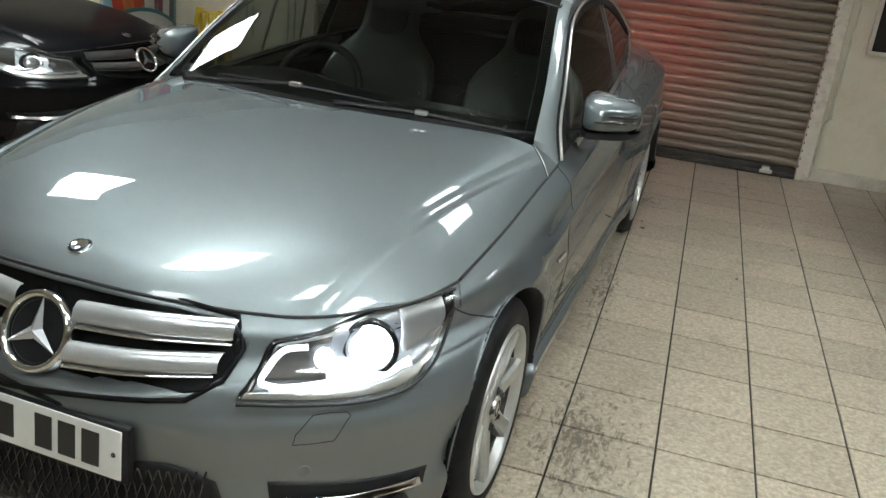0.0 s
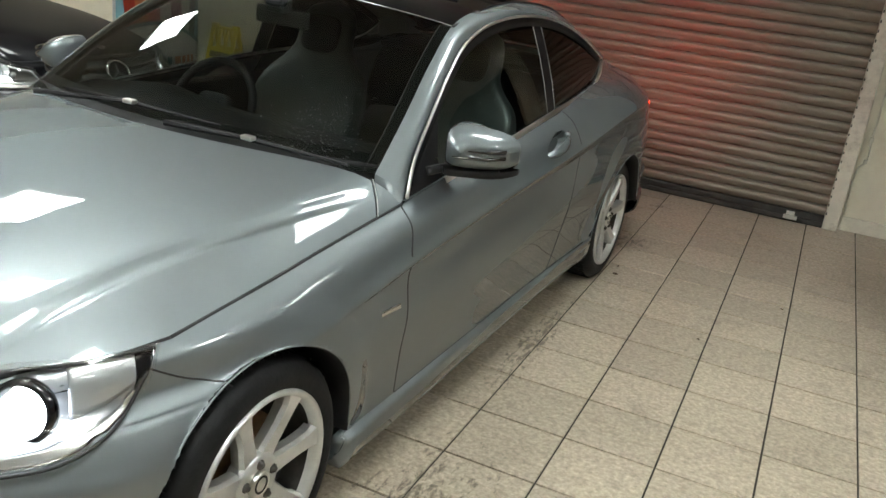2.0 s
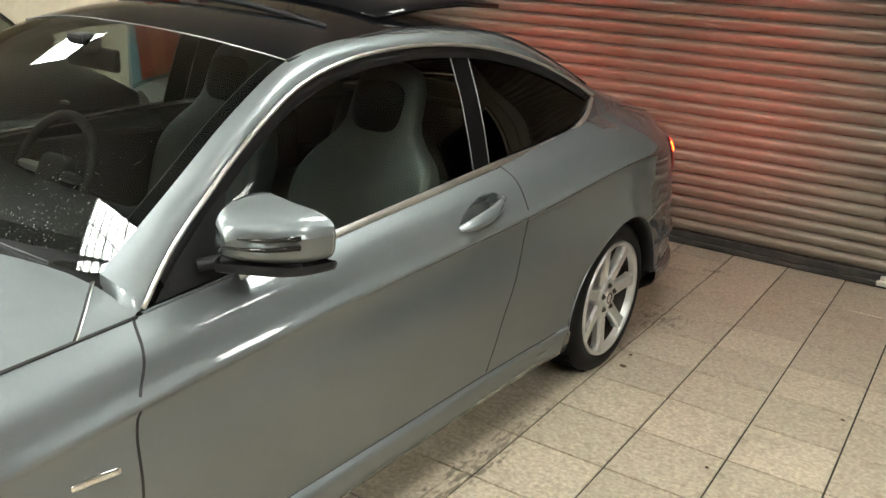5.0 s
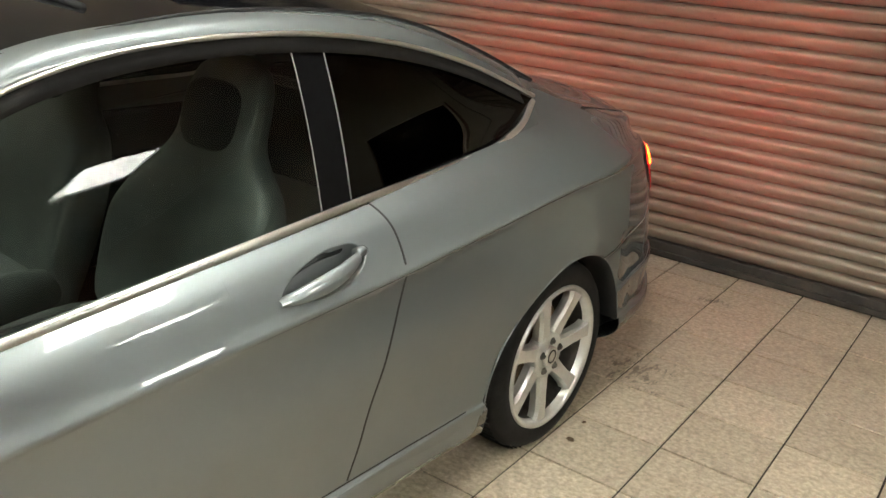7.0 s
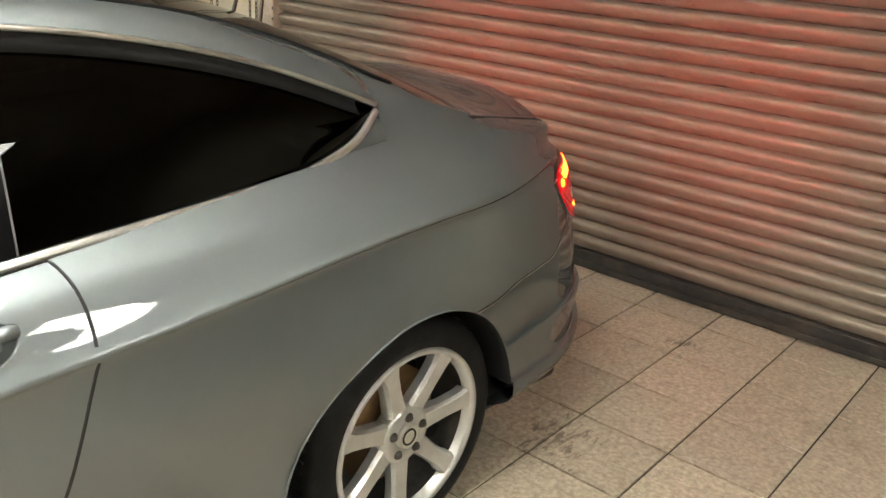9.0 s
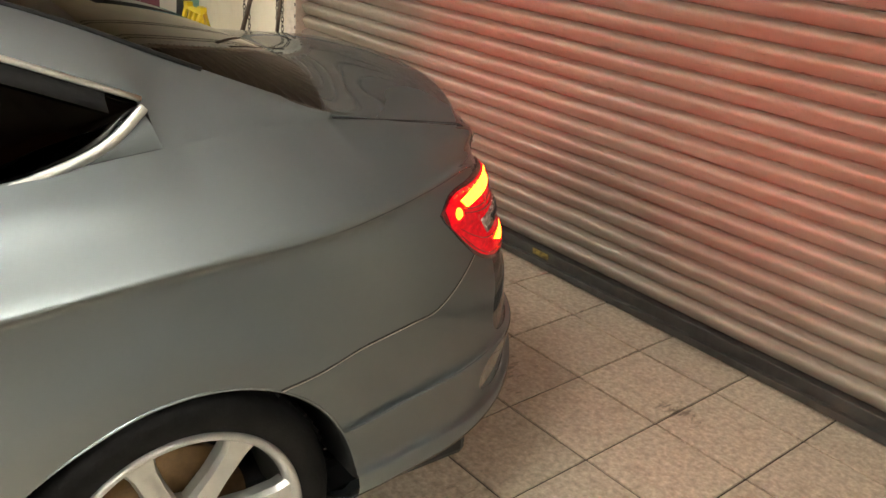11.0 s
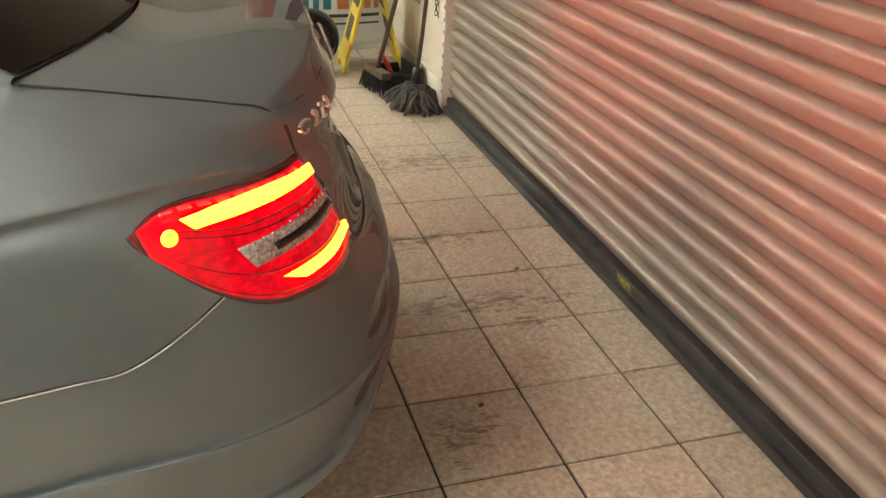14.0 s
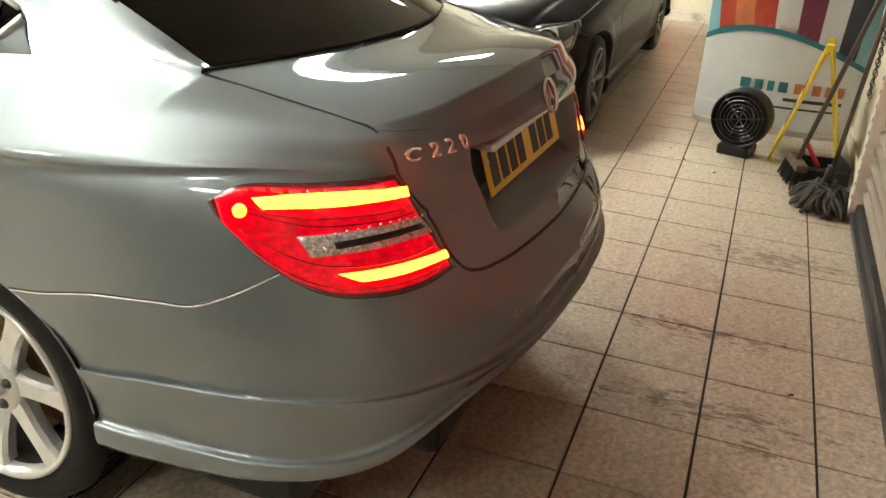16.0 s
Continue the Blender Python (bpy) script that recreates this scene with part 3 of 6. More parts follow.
def band(a, b, n=90, m=9, bulge=0.012):
    A, C = curve3(a, n), curve3(b, n)
    P = np.array([[A[i] * (1 - j / (m - 1)) + C[i] * j / (m - 1) + np.array((1, 0, .6)) * bulge * math.sin(math.pi * j / (m - 1)) for j in range(m)] for i in range(n)])
    return P


low = [tuple(p) for p in curve3(WTOP, 40)] + [(.657, 2.83, .996), (.628, 2.98, 1.002), (.588, 3.19, .997)]
low_s = curve3(low, 90)
rail_s = curve3(RAIL, 90)
PILLAR = band(low_s, rail_s, 90, 9, .012)
PILLAR[:, 0] -= np.array((.003, 0, .005)) * smooth_in(PILLAR[:, 0, 1], 2.80, 2.86)[:, None]
PIL_N = normals_of(PILLAR)
PIL_N = PIL_N if PIL_N[20, 4, 0] > 0 else -PIL_N
# the pillar runs into the quarter without an edge
for i_ in range(90):
    if PILLAR[i_, 0, 1] < 2.80:
        continue
    k_ = int(np.argmin(np.linalg.norm(BODY[:, -1] - PILLAR[i_, 0], axis=1)))
    av = PIL_N[i_, 3] + NRM[k_, -9]
    av /= np.linalg.norm(av)
    for j_ in range(6):
        f_ = j_ / 6
        PIL_N[i_, j_] = av * (1 - f_) + PIL_N[i_, j_] * f_
for k_ in range(BODY.shape[0]):
    y_ = BODY[k_, -1, 1]
    if 2.70 < y_ < 3.20 and BODY[k_, -1, 0] > .4:
        i_ = int(np.argmin(np.linalg.norm(PILLAR[:, 0] - BODY[k_, -1], axis=1)))
        w_ = float(smooth_in(y_, 2.70, 2.82))
        for j_ in range(10):
            f_ = w_ * (1 - j_ / 10)
            NRM[k_, -1 - j_] = PIL_N[i_, 0] * f_ + NRM[k_, -1 - j_] * (1 - f_)
for a_ in (PIL_N, NRM):
    a_ /= np.maximum(np.linalg.norm(a_, axis=2), 1e-9)[..., None]

# the side skin, panel by panel
fc = (BODY[:-1, :-1] + BODY[1:, :-1] + BODY[1:, 1:] + BODY[:-1, 1:]) / 4
fx, fy, fz = fc[..., 0], fc[..., 1], fc[..., 2]
rear_line = np.interp(fy, [2.9, 3.20, 3.28, 3.5], [.585, .60, .60, .80])
is_front = (fy < -.30) | ((fy < 0) & (fz < .60))
is_sill = (fz < .30) & (fy > 0.2) & (fy < 2.6)
is_door = (fy > .665) & (fy < np.interp(fz, [.3, .5, .75, .944], [1.80, 1.86, 2.02, 1.985])) & ~is_sill
is_rbump = (fy > 2.9) & (fz < np.where(fy > 3.45, .62, rear_line))
is_quarter = (fy >= 1.7) & ~is_door & ~is_sill & ~is_rbump
is_wing = ~(is_front | is_sill | is_door | is_rbump | is_quarter)
# the hollow behind the door handle is a finer piece of the same skin
_hit = (fy > 1.62) & (fy < 1.95) & (fz > .775) & (fz < .905) & (fx > .6)
_a, _b = np.where(_hit.any(1))[0], np.where(_hit.any(0))[0]
I0, I1, J0, J1 = _a.min() - 1, _a.max() + 2, _b.min() - 1, _b.max() + 2
blk = np.zeros_like(KEEP)
blk[I0:I1, J0:J1] = True


def finer(i0, i1, j0, j1, sub):
    """A finer piece of the side skin; past the middle of the car it goes on mirrored."""
    ext = np.concatenate([BODY, BODY[-2:-5:-1] * np.array((-1, 1, 1))])
    p = ext[i0 - 2:i1 + 3, j0 - 2:j1 + 3]
    k = np.linspace(2, p.shape[0] - 3, (i1 - i0) * sub + 1)
    l = np.linspace(2, p.shape[1] - 3, (j1 - j0) * sub + 1)
    p = spl([(i, r.reshape(-1)) for i, r in enumerate(p)], k).reshape(len(k), -1, 3)
    return spl([(i, r.reshape(-1)) for i, r in enumerate(np.moveaxis(p, 1, 0))], l).reshape(len(l), -1, 3).transpose(1, 0, 2).copy()


_p = finer(I0, I1, J0, J1, 12)
BOWL_T = [(1.655, .824), (1.70, .852), (1.76, .872), (1.82, .882), (1.86, .882), (1.89, .872), (1.905, .855)]
BOWL_B = [(1.655, .818), (1.70, .802), (1.76, .797), (1.82, .804), (1.86, .815), (1.89, .832), (1.905, .851)]
_zt, _zb = spl(BOWL_T, _p[..., 1]), spl(BOWL_B, _p[..., 1])
_n = normals_of(_p)
_n = _n if _n[5, 5, 0] > 0 else -_n
_v = np.minimum((_p[..., 2] - _zb) / .022, (_zt - _p[..., 2]) / .014)
_in = smooth_in(_v, 0, 1) * smooth_in(_p[..., 1], 1.656, 1.70) * smooth_in(1.904 - _p[..., 1], 0, .016)
HOLLOW = _p - _n * (.044 * _in)[..., None]
_m = normals_of(HOLLOW)
_m = _m if _m[3, 3, 0] > 0 else -_m
ob = grid_mesh("handle_hollow", HOLLOW, PAINT, car, normals=_m)
mirror_of(ob, car)
KEEP &= ~blk
# so is the recess of the rear plate
_hit = (fy > 3.4) & (fx < .44) & (fz > .655) & (fz < .905)
_a, _b = np.where(_hit.any(1))[0], np.where(_hit.any(0))[0]
I0, I1, J0, J1 = _a.min() - 1, KEEP.shape[0], _b.min() - 1, min(_b.max() + 2, KEEP.shape[1] - 3)
_p = finer(I0, I1, J0, J1, 6)
_in = smooth_in(.398 - .33 * (.884 - _p[..., 2]) - _p[..., 0], 0, .045) * smooth_in(_p[..., 2], .676, .735) * smooth_in(.884 - _p[..., 2], 0, .010)
_p[..., 1] -= .080 * _in
_m = normals_of(_p)
_m = _m if _m[3, 3, 1] > 0 else -_m
ob = grid_mesh("plate_recess", _p, PAINT, car, normals=_m)
mirror_of(ob, car)
KEEP[I0:I1, J0:J1] = False
for nm, mk in (("front_bumper", is_front), ("front_wing", is_wing & ~is_front), ("sill", is_sill & ~is_front), ("door", is_door), ("rear_bumper", is_rbump), ("rear_quarter", is_quarter)):
    ob = grid_mesh(nm, BODY, PAINT, car, keep=KEEP & mk, normals=NRM)
    mirror_of(ob, car)

# side skirts below the doors
rows = []
for y in np.linspace(.345, 2.392, 40):
    zt = .262 + .035 * min(1, max(0, (y - .6) / 1.3))
    fl = .012 * float(smooth_in(y, 2.22, 2.39)) + .006 * float(smooth_in(.55 - y, 0, .2))
    rows.append([(x + fl * k, y, zt + dz) for x, dz, k in ((.822, .004, 0), (.832, .0, .3), (.846, -.010, .8), (.852, -.018, 1), (.852, -.026, 1), (.848, -.062, 1), (.842, -.098, .8), (.832, -.110, .5), (.77, -.112, 0))])
rows = [[(.78, rows[0][0][1], rows[0][0][2] - .06)] * 9] + rows + [[(.78, rows[-1][0][1], rows[-1][0][2] - .06)] * 9]
ob = grid_mesh("side_skirt", np.array(rows), PAINT, car, "body-coloured side skirt", outward=(1, 0, 0))
mirror_of(ob, car)

# wheel housings
for yc in (0.0, WB):
    a = np.linspace(0.10 if yc > 1 else -0.06, math.pi + 0.06, 40)
    C = [(yc + float(arch_r(yc, q)) * math.cos(q), HUB + float(arch_r(yc, q)) * math.sin(q)) for q in a]
    xo = np.array([on_side(y, z)[0] for y, z in C])
    for _ in range(3):
        xo = np.convolve(np.pad(xo, 3, mode="edge"), np.ones(7) / 7, "valid")
    lip = np.array([[np.array((x - dx, yc + (y - yc) * k, HUB + (z - HUB) * k)) for dx, k in ((-.002, 1.0), (.006, .985), (.03, .985), (.34, 1.0))] for x, (y, z) in zip(xo, C)])
    ob = grid_mesh("wheel_housing", lip, PLASTIC, car, "black plastic wheel arch liner")
    mirror_of(ob, car)
    ob = part("arch_lip", tube_bm(lip[1:-1, 0] + np.array((-.001, 0, 0)), .0026, 8), PAINT, car, smooth=True)
    mirror_of(ob, car)
    ob = part("inner_housing", box_bm(0.42, 0.50, yc - .36, yc + .36, 0.12, 0.66, 0.01), PLASTIC, car)
    mirror_of(ob, car)

# bonnet: a crowned sheet between the wings, with a crease above each wing
MID = [(-.67, .735), (-.62, .767), (-.55, .792), (-.40, .826), (-.1, .870), (.2, .904), (.45, .930), (.62, .944)]
CREASE = [(-.56, .455), (-.48, .508), (-.36, .542), (-.24, .562), (-.07, .588), (.13, .625), (.37, .666), (.51, .688), (.62, .700)]
FRONT = curve3(EDGE[:7], 60)
FLANK = curve3(EDGE[6:10], 40)
RIM = np.concatenate([FRONT, FLANK[1:]])


def bonnet_z(x, y):
    xe, ze = np.interp(y, RIM[:, 1], RIM[:, 0]), np.interp(y, RIM[:, 1], RIM[:, 2])
    w = min(1, x / max(xe, 1e-3))
    c = float(np.interp(y, (-.10, .10, .45), (.12, .16, .34)))
    f = 1 - c * w ** 2 - (1 - c) * w ** float(np.interp(y, (-.60, -.45, -.25, .10, .60), (3.6, 4.2, 4.9, 6.8, 10.5)))
    d = x - float(spl(CREASE, y))
    flute = .0065 * math.sin(math.pi * d / .044) if 0 < d < .044 else 0
    ridge = .0022 * math.exp(-abs(d) / .03) if d <= 0 else .0022 * max(0, 1 - d / .02)
    return ze + (spl(MID, y) - ze) * f + (ridge - flute) * float(smooth_in(y, -.62, -.50)) * float(smooth_in(.64 - y, 0, .25))


def bonnet():
    def at(u, y):
        xe = np.interp(y, FLANK[:, 1], FLANK[:, 0]) if y > -.2 else .745
        xc = float(spl(CREASE, y))
        return float(np.interp(u, [0, .55, .70, 1], [0, xc, xc + .044, xe]))

    rows = []
    for u in np.concatenate([np.linspace(1, .70, 14), np.linspace(.70, .55, 11)[1:], np.linspace(.55, 0, 16)[1:]]):
        yf = -.4
        for _ in range(30):
            yf = .5 * yf + .5 * float(np.interp(at(u, yf), FRONT[:, 0], FRONT[:, 1]))
        row = []
        for s in np.linspace(0, 1, 50) ** 1.25:
            w = at(u, .6) / .774
            y = yf + (.66 - .21 * (1 - w * w) - yf) * s
            x = at(u, y)
            row.append((x, y, bonnet_z(x, y)))
        rows.append(row)
    return np.array(rows)


B = bonnet()
B = np.concatenate([B, (B * np.array((-1, 1, 1)))[::-1][1:]])
grid_mesh("bonnet", B, PAINT, car, outward=(0, 0, 1))
# foot of the windscreen pillar, between it and the bonnet's rear corner
FT = PILLAR[0]
FX = B[:14, -1][::-1]
FB = np.array([[x, np.interp(x, FX[:, 0], FX[:, 1]) - .004, np.interp(x, FX[:, 0], FX[:, 2]) - .0005] for x in FT[:, 0]])
ft_ = np.array([FB * (1 - k) + FT * k + np.array((0, 0, .003 * math.sin(math.pi * k))) for k in np.linspace(0, 1, 6)])
ob = grid_mesh("pillar_foot", ft_, PAINT, car, outward=(.3, -.3, 1))
mirror_of(ob, car)

CROWN = [(.64, .0), (1.24, .045), (2.0, .05), (2.35, .045), (2.9, .030), (3.2, .010)]


def xs_at(P, y):
    """x and z of a curve at length y."""
    return spl([(p[1], (p[0], p[2])) for p in P], y)


# pillars and roof rail: from the window arc and the shoulder behind it up to the rail
ob = grid_mesh("roof_pillar", PILLAR, PAINT, car, normals=PIL_N)
mirror_of(ob, car)


def across(ya, yb, n, name, material, lift, inset=0.0, outward=(0, 0, 1), bow_y=(0, 0), parent=None, m=25, puff=0.0):
    """A crowned sheet from rail to rail."""
    rows = []
    for y in np.linspace(ya, yb, n):
        x, z = xs_at(RAIL, y)
        f = (y - ya) / (yb - ya)
        bow = bow_y[0] * (1 - f) + bow_y[1] * f
        crown = spl(CROWN, y)
        row = [((x - inset) * w, y + bow * (1 - w * w), z + lift + crown * (1 - abs(w) ** 2.2) + puff * math.sin(math.pi * f) * (1 - w * w)) for w in np.linspace(1, -1, m)]
        rows.append(row)
    return grid_mesh(name, np.array(rows), material, parent or car, outward=outward)


across(.64, 1.24, 40, "windscreen", GLASS, 0.0, bow_y=(-.13, -.08), outward=(0, -1, 1), m=73, puff=.013)
across(1.245, 2.36, 30, "glass_roof", ROOFGLASS, -0.002, bow_y=(-.08, .03))
across(2.365, 3.19, 26, "rear_screen", PRIVACY, -0.002, bow_y=(.03, .150), outward=(0, 1, 1))

# side windows


def pane_point(y, k, lean, lift):
    """A point of the side glass: y along its foot, k up to the arc; its edge leans back by lean."""
    (xt, zt), (xb_, zb) = xs_at(WTOP, y + lean), xs_at(WBOT, y)
    return xb_ + (xt - xb_) * k + .010 * math.sin(math.pi * k) + lift, y + lean * k, zb + (zt - zb) * k


def window(name, ya, yb, material, parent, lift=-0.006, lean=(0, 0)):
    rows = []
    for g in np.linspace(0, 1, 40):
        rows.append([pane_point(ya + (yb - ya) * g, k, lean[0] + (lean[1] - lean[0]) * g, lift) for k in np.linspace(0, 1, 10)])
    ob = grid_mesh(name, np.array(rows), material, parent, outward=(1, 0, .3))
    return ob


LEAN = .02
for nm, a, b, m_, le_ in (("door_window", .685, 1.855, SIDEGLASS, (0, LEAN)), ("quarter_window", 1.952, 2.795, PRIVACY, (LEAN, 0))):
    ob = window(nm, a, b, m_, car, lean=le_)
    mirror_of(ob, car)
ob = window("b_pillar", 1.857, 1.950, PILLARB, car, -0.004, (LEAN, LEAN))
mirror_of(ob, car)
TRIMLINE = mat("pillar_line", (0.22, 0.22, 0.22), 0.4, 0.3, var=0.05)
for yb_ in (1.856, 1.951):
    ob = part("pillar_trim", tube_bm([pane_point(yb_, k, LEAN, -.003) for k in np.linspace(0, .97, 12)], .0018, 6), TRIMLINE, car, smooth=True)
    mirror_of(ob, car)
# shoulder between the belt edge and the foot of the windows
eb = curve3(EDGE[9:15], 400)
fill = []
for p in curve3(WBOT, 70):
    q = eb[np.argmin(abs(eb[:, 1] - (p[1] + .03 * max(0, (p[2] - .99) / .08))))]
    fill.append([p + np.array((-.004, 0, 0)), (p + q) / 2 + np.array((.004, 0, .004)), q])
ob = grid_mesh("belt_shoulder", np.array(fill), PAINT, car, outward=(1, 0, .5))
mirror_of(ob, car)
arc = curve3([(p[0] + .010, p[1], p[2] + .008) for p in WTOP], 70)
ob = part("arc_trim", tube_bm(arc, .0055, 8), SATIN, car, "bright window arc trim", True)
mirror_of(ob, car)
# bright trim along the window's foot and dark seal round its arc
trim = curve3(WBOT, 110)
trim = trim[trim[:, 1] > .90]
_d = np.gradient(trim, axis=0)
_d /= np.linalg.norm(_d, axis=1)[:, None]
_w = np.cross(np.array((.80, 0, .60)), _d)
_w /= np.linalg.norm(_w, axis=1)[:, None]
_w *= np.where(_w[:, 2] > 0, -1, 1)[:, None]
_w[(_d[:, 2] > .6)] = _w[(_d[:, 2] > .6)] * np.sign(_w[(_d[:, 2] > .6), 1])[:, None]
_o = np.array((.80, 0, .60))
_k = np.linspace(1, .75, len(trim))[:, None]
ob = grid_mesh("window_trim", np.stack([trim - _o * .004, trim + _o * .006, trim + _w * .004 * _k + _o * .009, trim + _w * .019 * _k + _o * .007, trim + _w * .022 * _k + _o * .003, trim + _w * .022 * _k - _o * .006], 1), SATIN, car, "satin bright metal window trim", outward=(1, 0, .5))
mirror_of(ob, car)
ws_ = curve3(WTOP, 80)[3:-2]
_bd = []
for p in ws_:
    xb_, zb_ = xs_at(WBOT, p[1])
    h_ = max(float(p[2] - zb_), 1e-3)
    k_ = min(1.0, .030 / h_)
    _bd.append([p + np.array((.004, 0, .002)), p + np.array((.0045, 0, -.010)), p + (np.array((xb_, p[1], zb_)) - p) * k_ + np.array((.0045 + .010 * math.sin(math.pi * k_) * .6, 0, 0)), p + (np.array((xb_, p[1], zb_)) - p) * k_ + np.array((-.008, 0, 0))])
ob = grid_mesh("window_seal", np.array(_bd), PLASTIC, car, "black rubber window seal", outward=(1, 0, 0))
mirror_of(ob, car)

# boot lid: from the foot of the rear screen to the lip above the plate
RE = curve3(EDGE[14:], 80)
rows = []
for w in np.concatenate([np.linspace(1, .85, 8), np.linspace(.85, -.85, 25)[1:-1], np.linspace(-.85, -1, 8)]):
    a = abs(w)
    xr = .56 * a
    yr, zr = np.interp(xr, RE[::-1, 0], RE[::-1, 1]), np.interp(xr, RE[::-1, 0], RE[::-1, 2])
    yf, zf = 3.188 + .147 * (1 - a * a), .999 + .010 * (1 - a ** 2.2)
    row = []
    for f in np.concatenate([np.linspace(0, .86, 18), np.linspace(.88, 1, 9)]):
        y = yf + (yr - yf) * f
        ye = np.interp(y, RE[:, 1], RE[:, 0])
        x = w * (ye if a > .999 else .586 + (.56 - .586) * f)
        base = zf + (zr - zf) * f
        if a > .999:
            base = np.interp(y, RE[:, 1], RE[:, 2])
        lip = .050 * (1 - a ** 3) * smooth_in(f, 0, .88) * float(np.clip((1 - f) / .06, 0, 1))
        row.append((x, y, float(base + lip)))
    rows.append(row)
grid_mesh("boot_lid", np.array(rows), PAINT, car, outward=(0, 0, 1))
part("screen_gasket", tube_bm([tuple(np.array(r_[0]) + np.array((0, -.004, .001))) for r_ in rows], .0038, 8), PLASTIC, car, "black rubber gasket of the rear screen", True)


# ---- wheels ----
def wheel(name, x, y, side):
    w = empty(name, 0, 0, 0)
    w.parent = car
    w.matrix_basis = pose(x, y, HUB) @ Matrix.Diagonal((side, 1, 1, 1))
    R, r = 0.312, 0.232
    prof = [(r - .01, -.21), (r + .01, -.215), (R - .035, -.212), (R - .008, -.195), (R, -.165), (R, -.05), (R - .008, -.02), (R - .022, -.004), (R - .045, .004), (r + .012, .0), (r, -.006), (r - .012, -.02)]
    part("tyre", lathe_bm(prof, 72), RUBBER, w, smooth=True)
    bm = bmesh.new()
    for k in range(72):
        a = 2 * math.pi * k / 72
        b2 = box_bm(-.20, -.03, -.002, .002, R - .001, R + .004)
        bmesh.ops.rotate(b2, verts=b2.verts, cent=(0, 0, 0), matrix=Matrix.Rotation(a, 3, "X"))
        t_ = bpy.data.meshes.new("t")
        b2.to_mesh(t_)
        b2.free()
        bm.from_mesh(t_)
        bpy.data.meshes.remove(t_)
    part("tread", bm, RUBBER, w)
    rim = [(r + .004, -.004), (r + .002, .004), (r - .006, .005), (r - .014, -.004), (r - .020, -.025)]
    part("rim", lathe_bm(rim, 72), ALLOY, w, smooth=True)
    part("barrel", lathe_bm([(r - .020, -.0255), (r - .026, -.12), (r - .012, -.20)], 72), BARREL, w, "dark wheel barrel", True)
    # seven spokes
    for k in range(7):
        sp = bmesh.new()
        a = 2 * math.pi * k / 7 + 0.12
        pr = [(.040, .034, -.022), (.085, .027, -.020), (.14, .023, -.012), (.19, .025, -.006), (.222, .034, -.004)]
        fr, bk = [], []
        for rr, hw, xo in pr:
            fr.append([sp.verts.new((xo - d, rr, s)) for s, d in ((-hw, .012), (-hw * .78, .0), (hw * .78, 0), (hw, .012))])
            bk.append([sp.verts.new((xo - .035, rr, s)) for s in (-hw, hw)])
        for i in range(len(pr) - 1):
            for j in range(3):
                sp.faces.new((fr[i][j], fr[i][j + 1], fr[i + 1][j + 1], fr[i + 1][j]))
            sp.faces.new((fr[i][0], fr[i + 1][0], bk[i + 1][0], bk[i][0]))
            sp.faces.new((fr[i][3], bk[i][1], bk[i + 1][1], fr[i + 1][3]))
        bmesh.ops.rotate(sp, verts=sp.verts, cent=(0, 0, 0), matrix=Matrix.Rotation(a, 3, "X"))
        part("spoke", sp, ALLOY, w)
    part("hub", lathe_bm([(.001, -.022), (.036, -.022), (.040, -.014), (.062, -.014), (.074, -.019), (.078, -.03), (.078, -.06)], 36), ALLOY, w, smooth=True)
    part("hub_cap", lathe_bm([(.0005, -.008), (.024, -.008), (.028, -.006), (.031, -.007), (.033, -.012), (.033, -.03)], 28), SATIN, w, "small satin hub cap", True)
    part("hub_cap_ring", lathe_bm([(.018, -.0076), (.018, -.006), (.023, -.006), (.023, -.0076)], 28), PLASTIC, w)
    for k in range(5):
        a = 2 * math.pi * k / 5 + .3
        b_ = part("wheel_bolt", lathe_bm([(.0005, -.004), (.007, -.004), (.008, -.010), (.0125, -.011), (.0125, -.0135)], 12), BARREL, w, "dark wheel bolt", True)
        b_.location = (0, .052 * math.cos(a), .052 * math.sin(a))
    part("brake_disc", lathe_bm([(.04, -.085), (.155, -.085), (.155, -.11), (.04, -.11)], 48), DISC, w, "rusty brake disc", True)
    return w


HX = 0.845
for nm, yc in (("front_wheel", 0.0), ("rear_wheel", WB)):
    for s in (1, -1):
        wheel(nm, s * HX, yc, s)

# underbody and floor pan
part("underbody", box_bm(-.76, .76, -.55, 3.5, .17, .30, .02), PLASTIC, car)


# ---- fittings of the coupe ----
def skin_patch(name, top, bot, material, parent, n=30, m=8, lift=0.003, solid=0.005, label="", base=None):
    """A panel laid on the skin between two edges given in space."""
    A, C = curve3(top, n), curve3(bot, n)
    P, N = np.zeros((n, m, 3)), np.zeros((n, m, 3))
    for i in range(n):
        for j in range(m):
            q = A[i] * (1 - j / (m - 1)) + C[i] * j / (m - 1)
            h, nn, _, _ = SKIN.find_nearest(Vector(q))
            v = np.array(nn)
            if v @ np.array((.8, np.sign(q[1] - 1.5), .3)) < 0:
                v = -v
            P[i, j], N[i, j] = np.array(h), v
    for _ in range(3):                       # even out the facets
        N[1:-1] = (N[:-2] + N[1:-1] * 2 + N[2:]) / 4
        N[:, 1:-1] = (N[:, :-2] + N[:, 1:-1] * 2 + N[:, 2:]) / 4
    N /= np.linalg.norm(N, axis=2)[..., None]
    T = P + N * lift
    V, F = sheet(T, 1.0, -N * solid)
    me = bpy.data.meshes.new(name)
    me.from_pydata(V.tolist(), [], [tuple(int(q) for q in f) for f in F])
    bm = bmesh.new()
    bm.from_mesh(me)
    bpy.data.meshes.remove(me)
    return part(name, bm, material, parent, label, True)


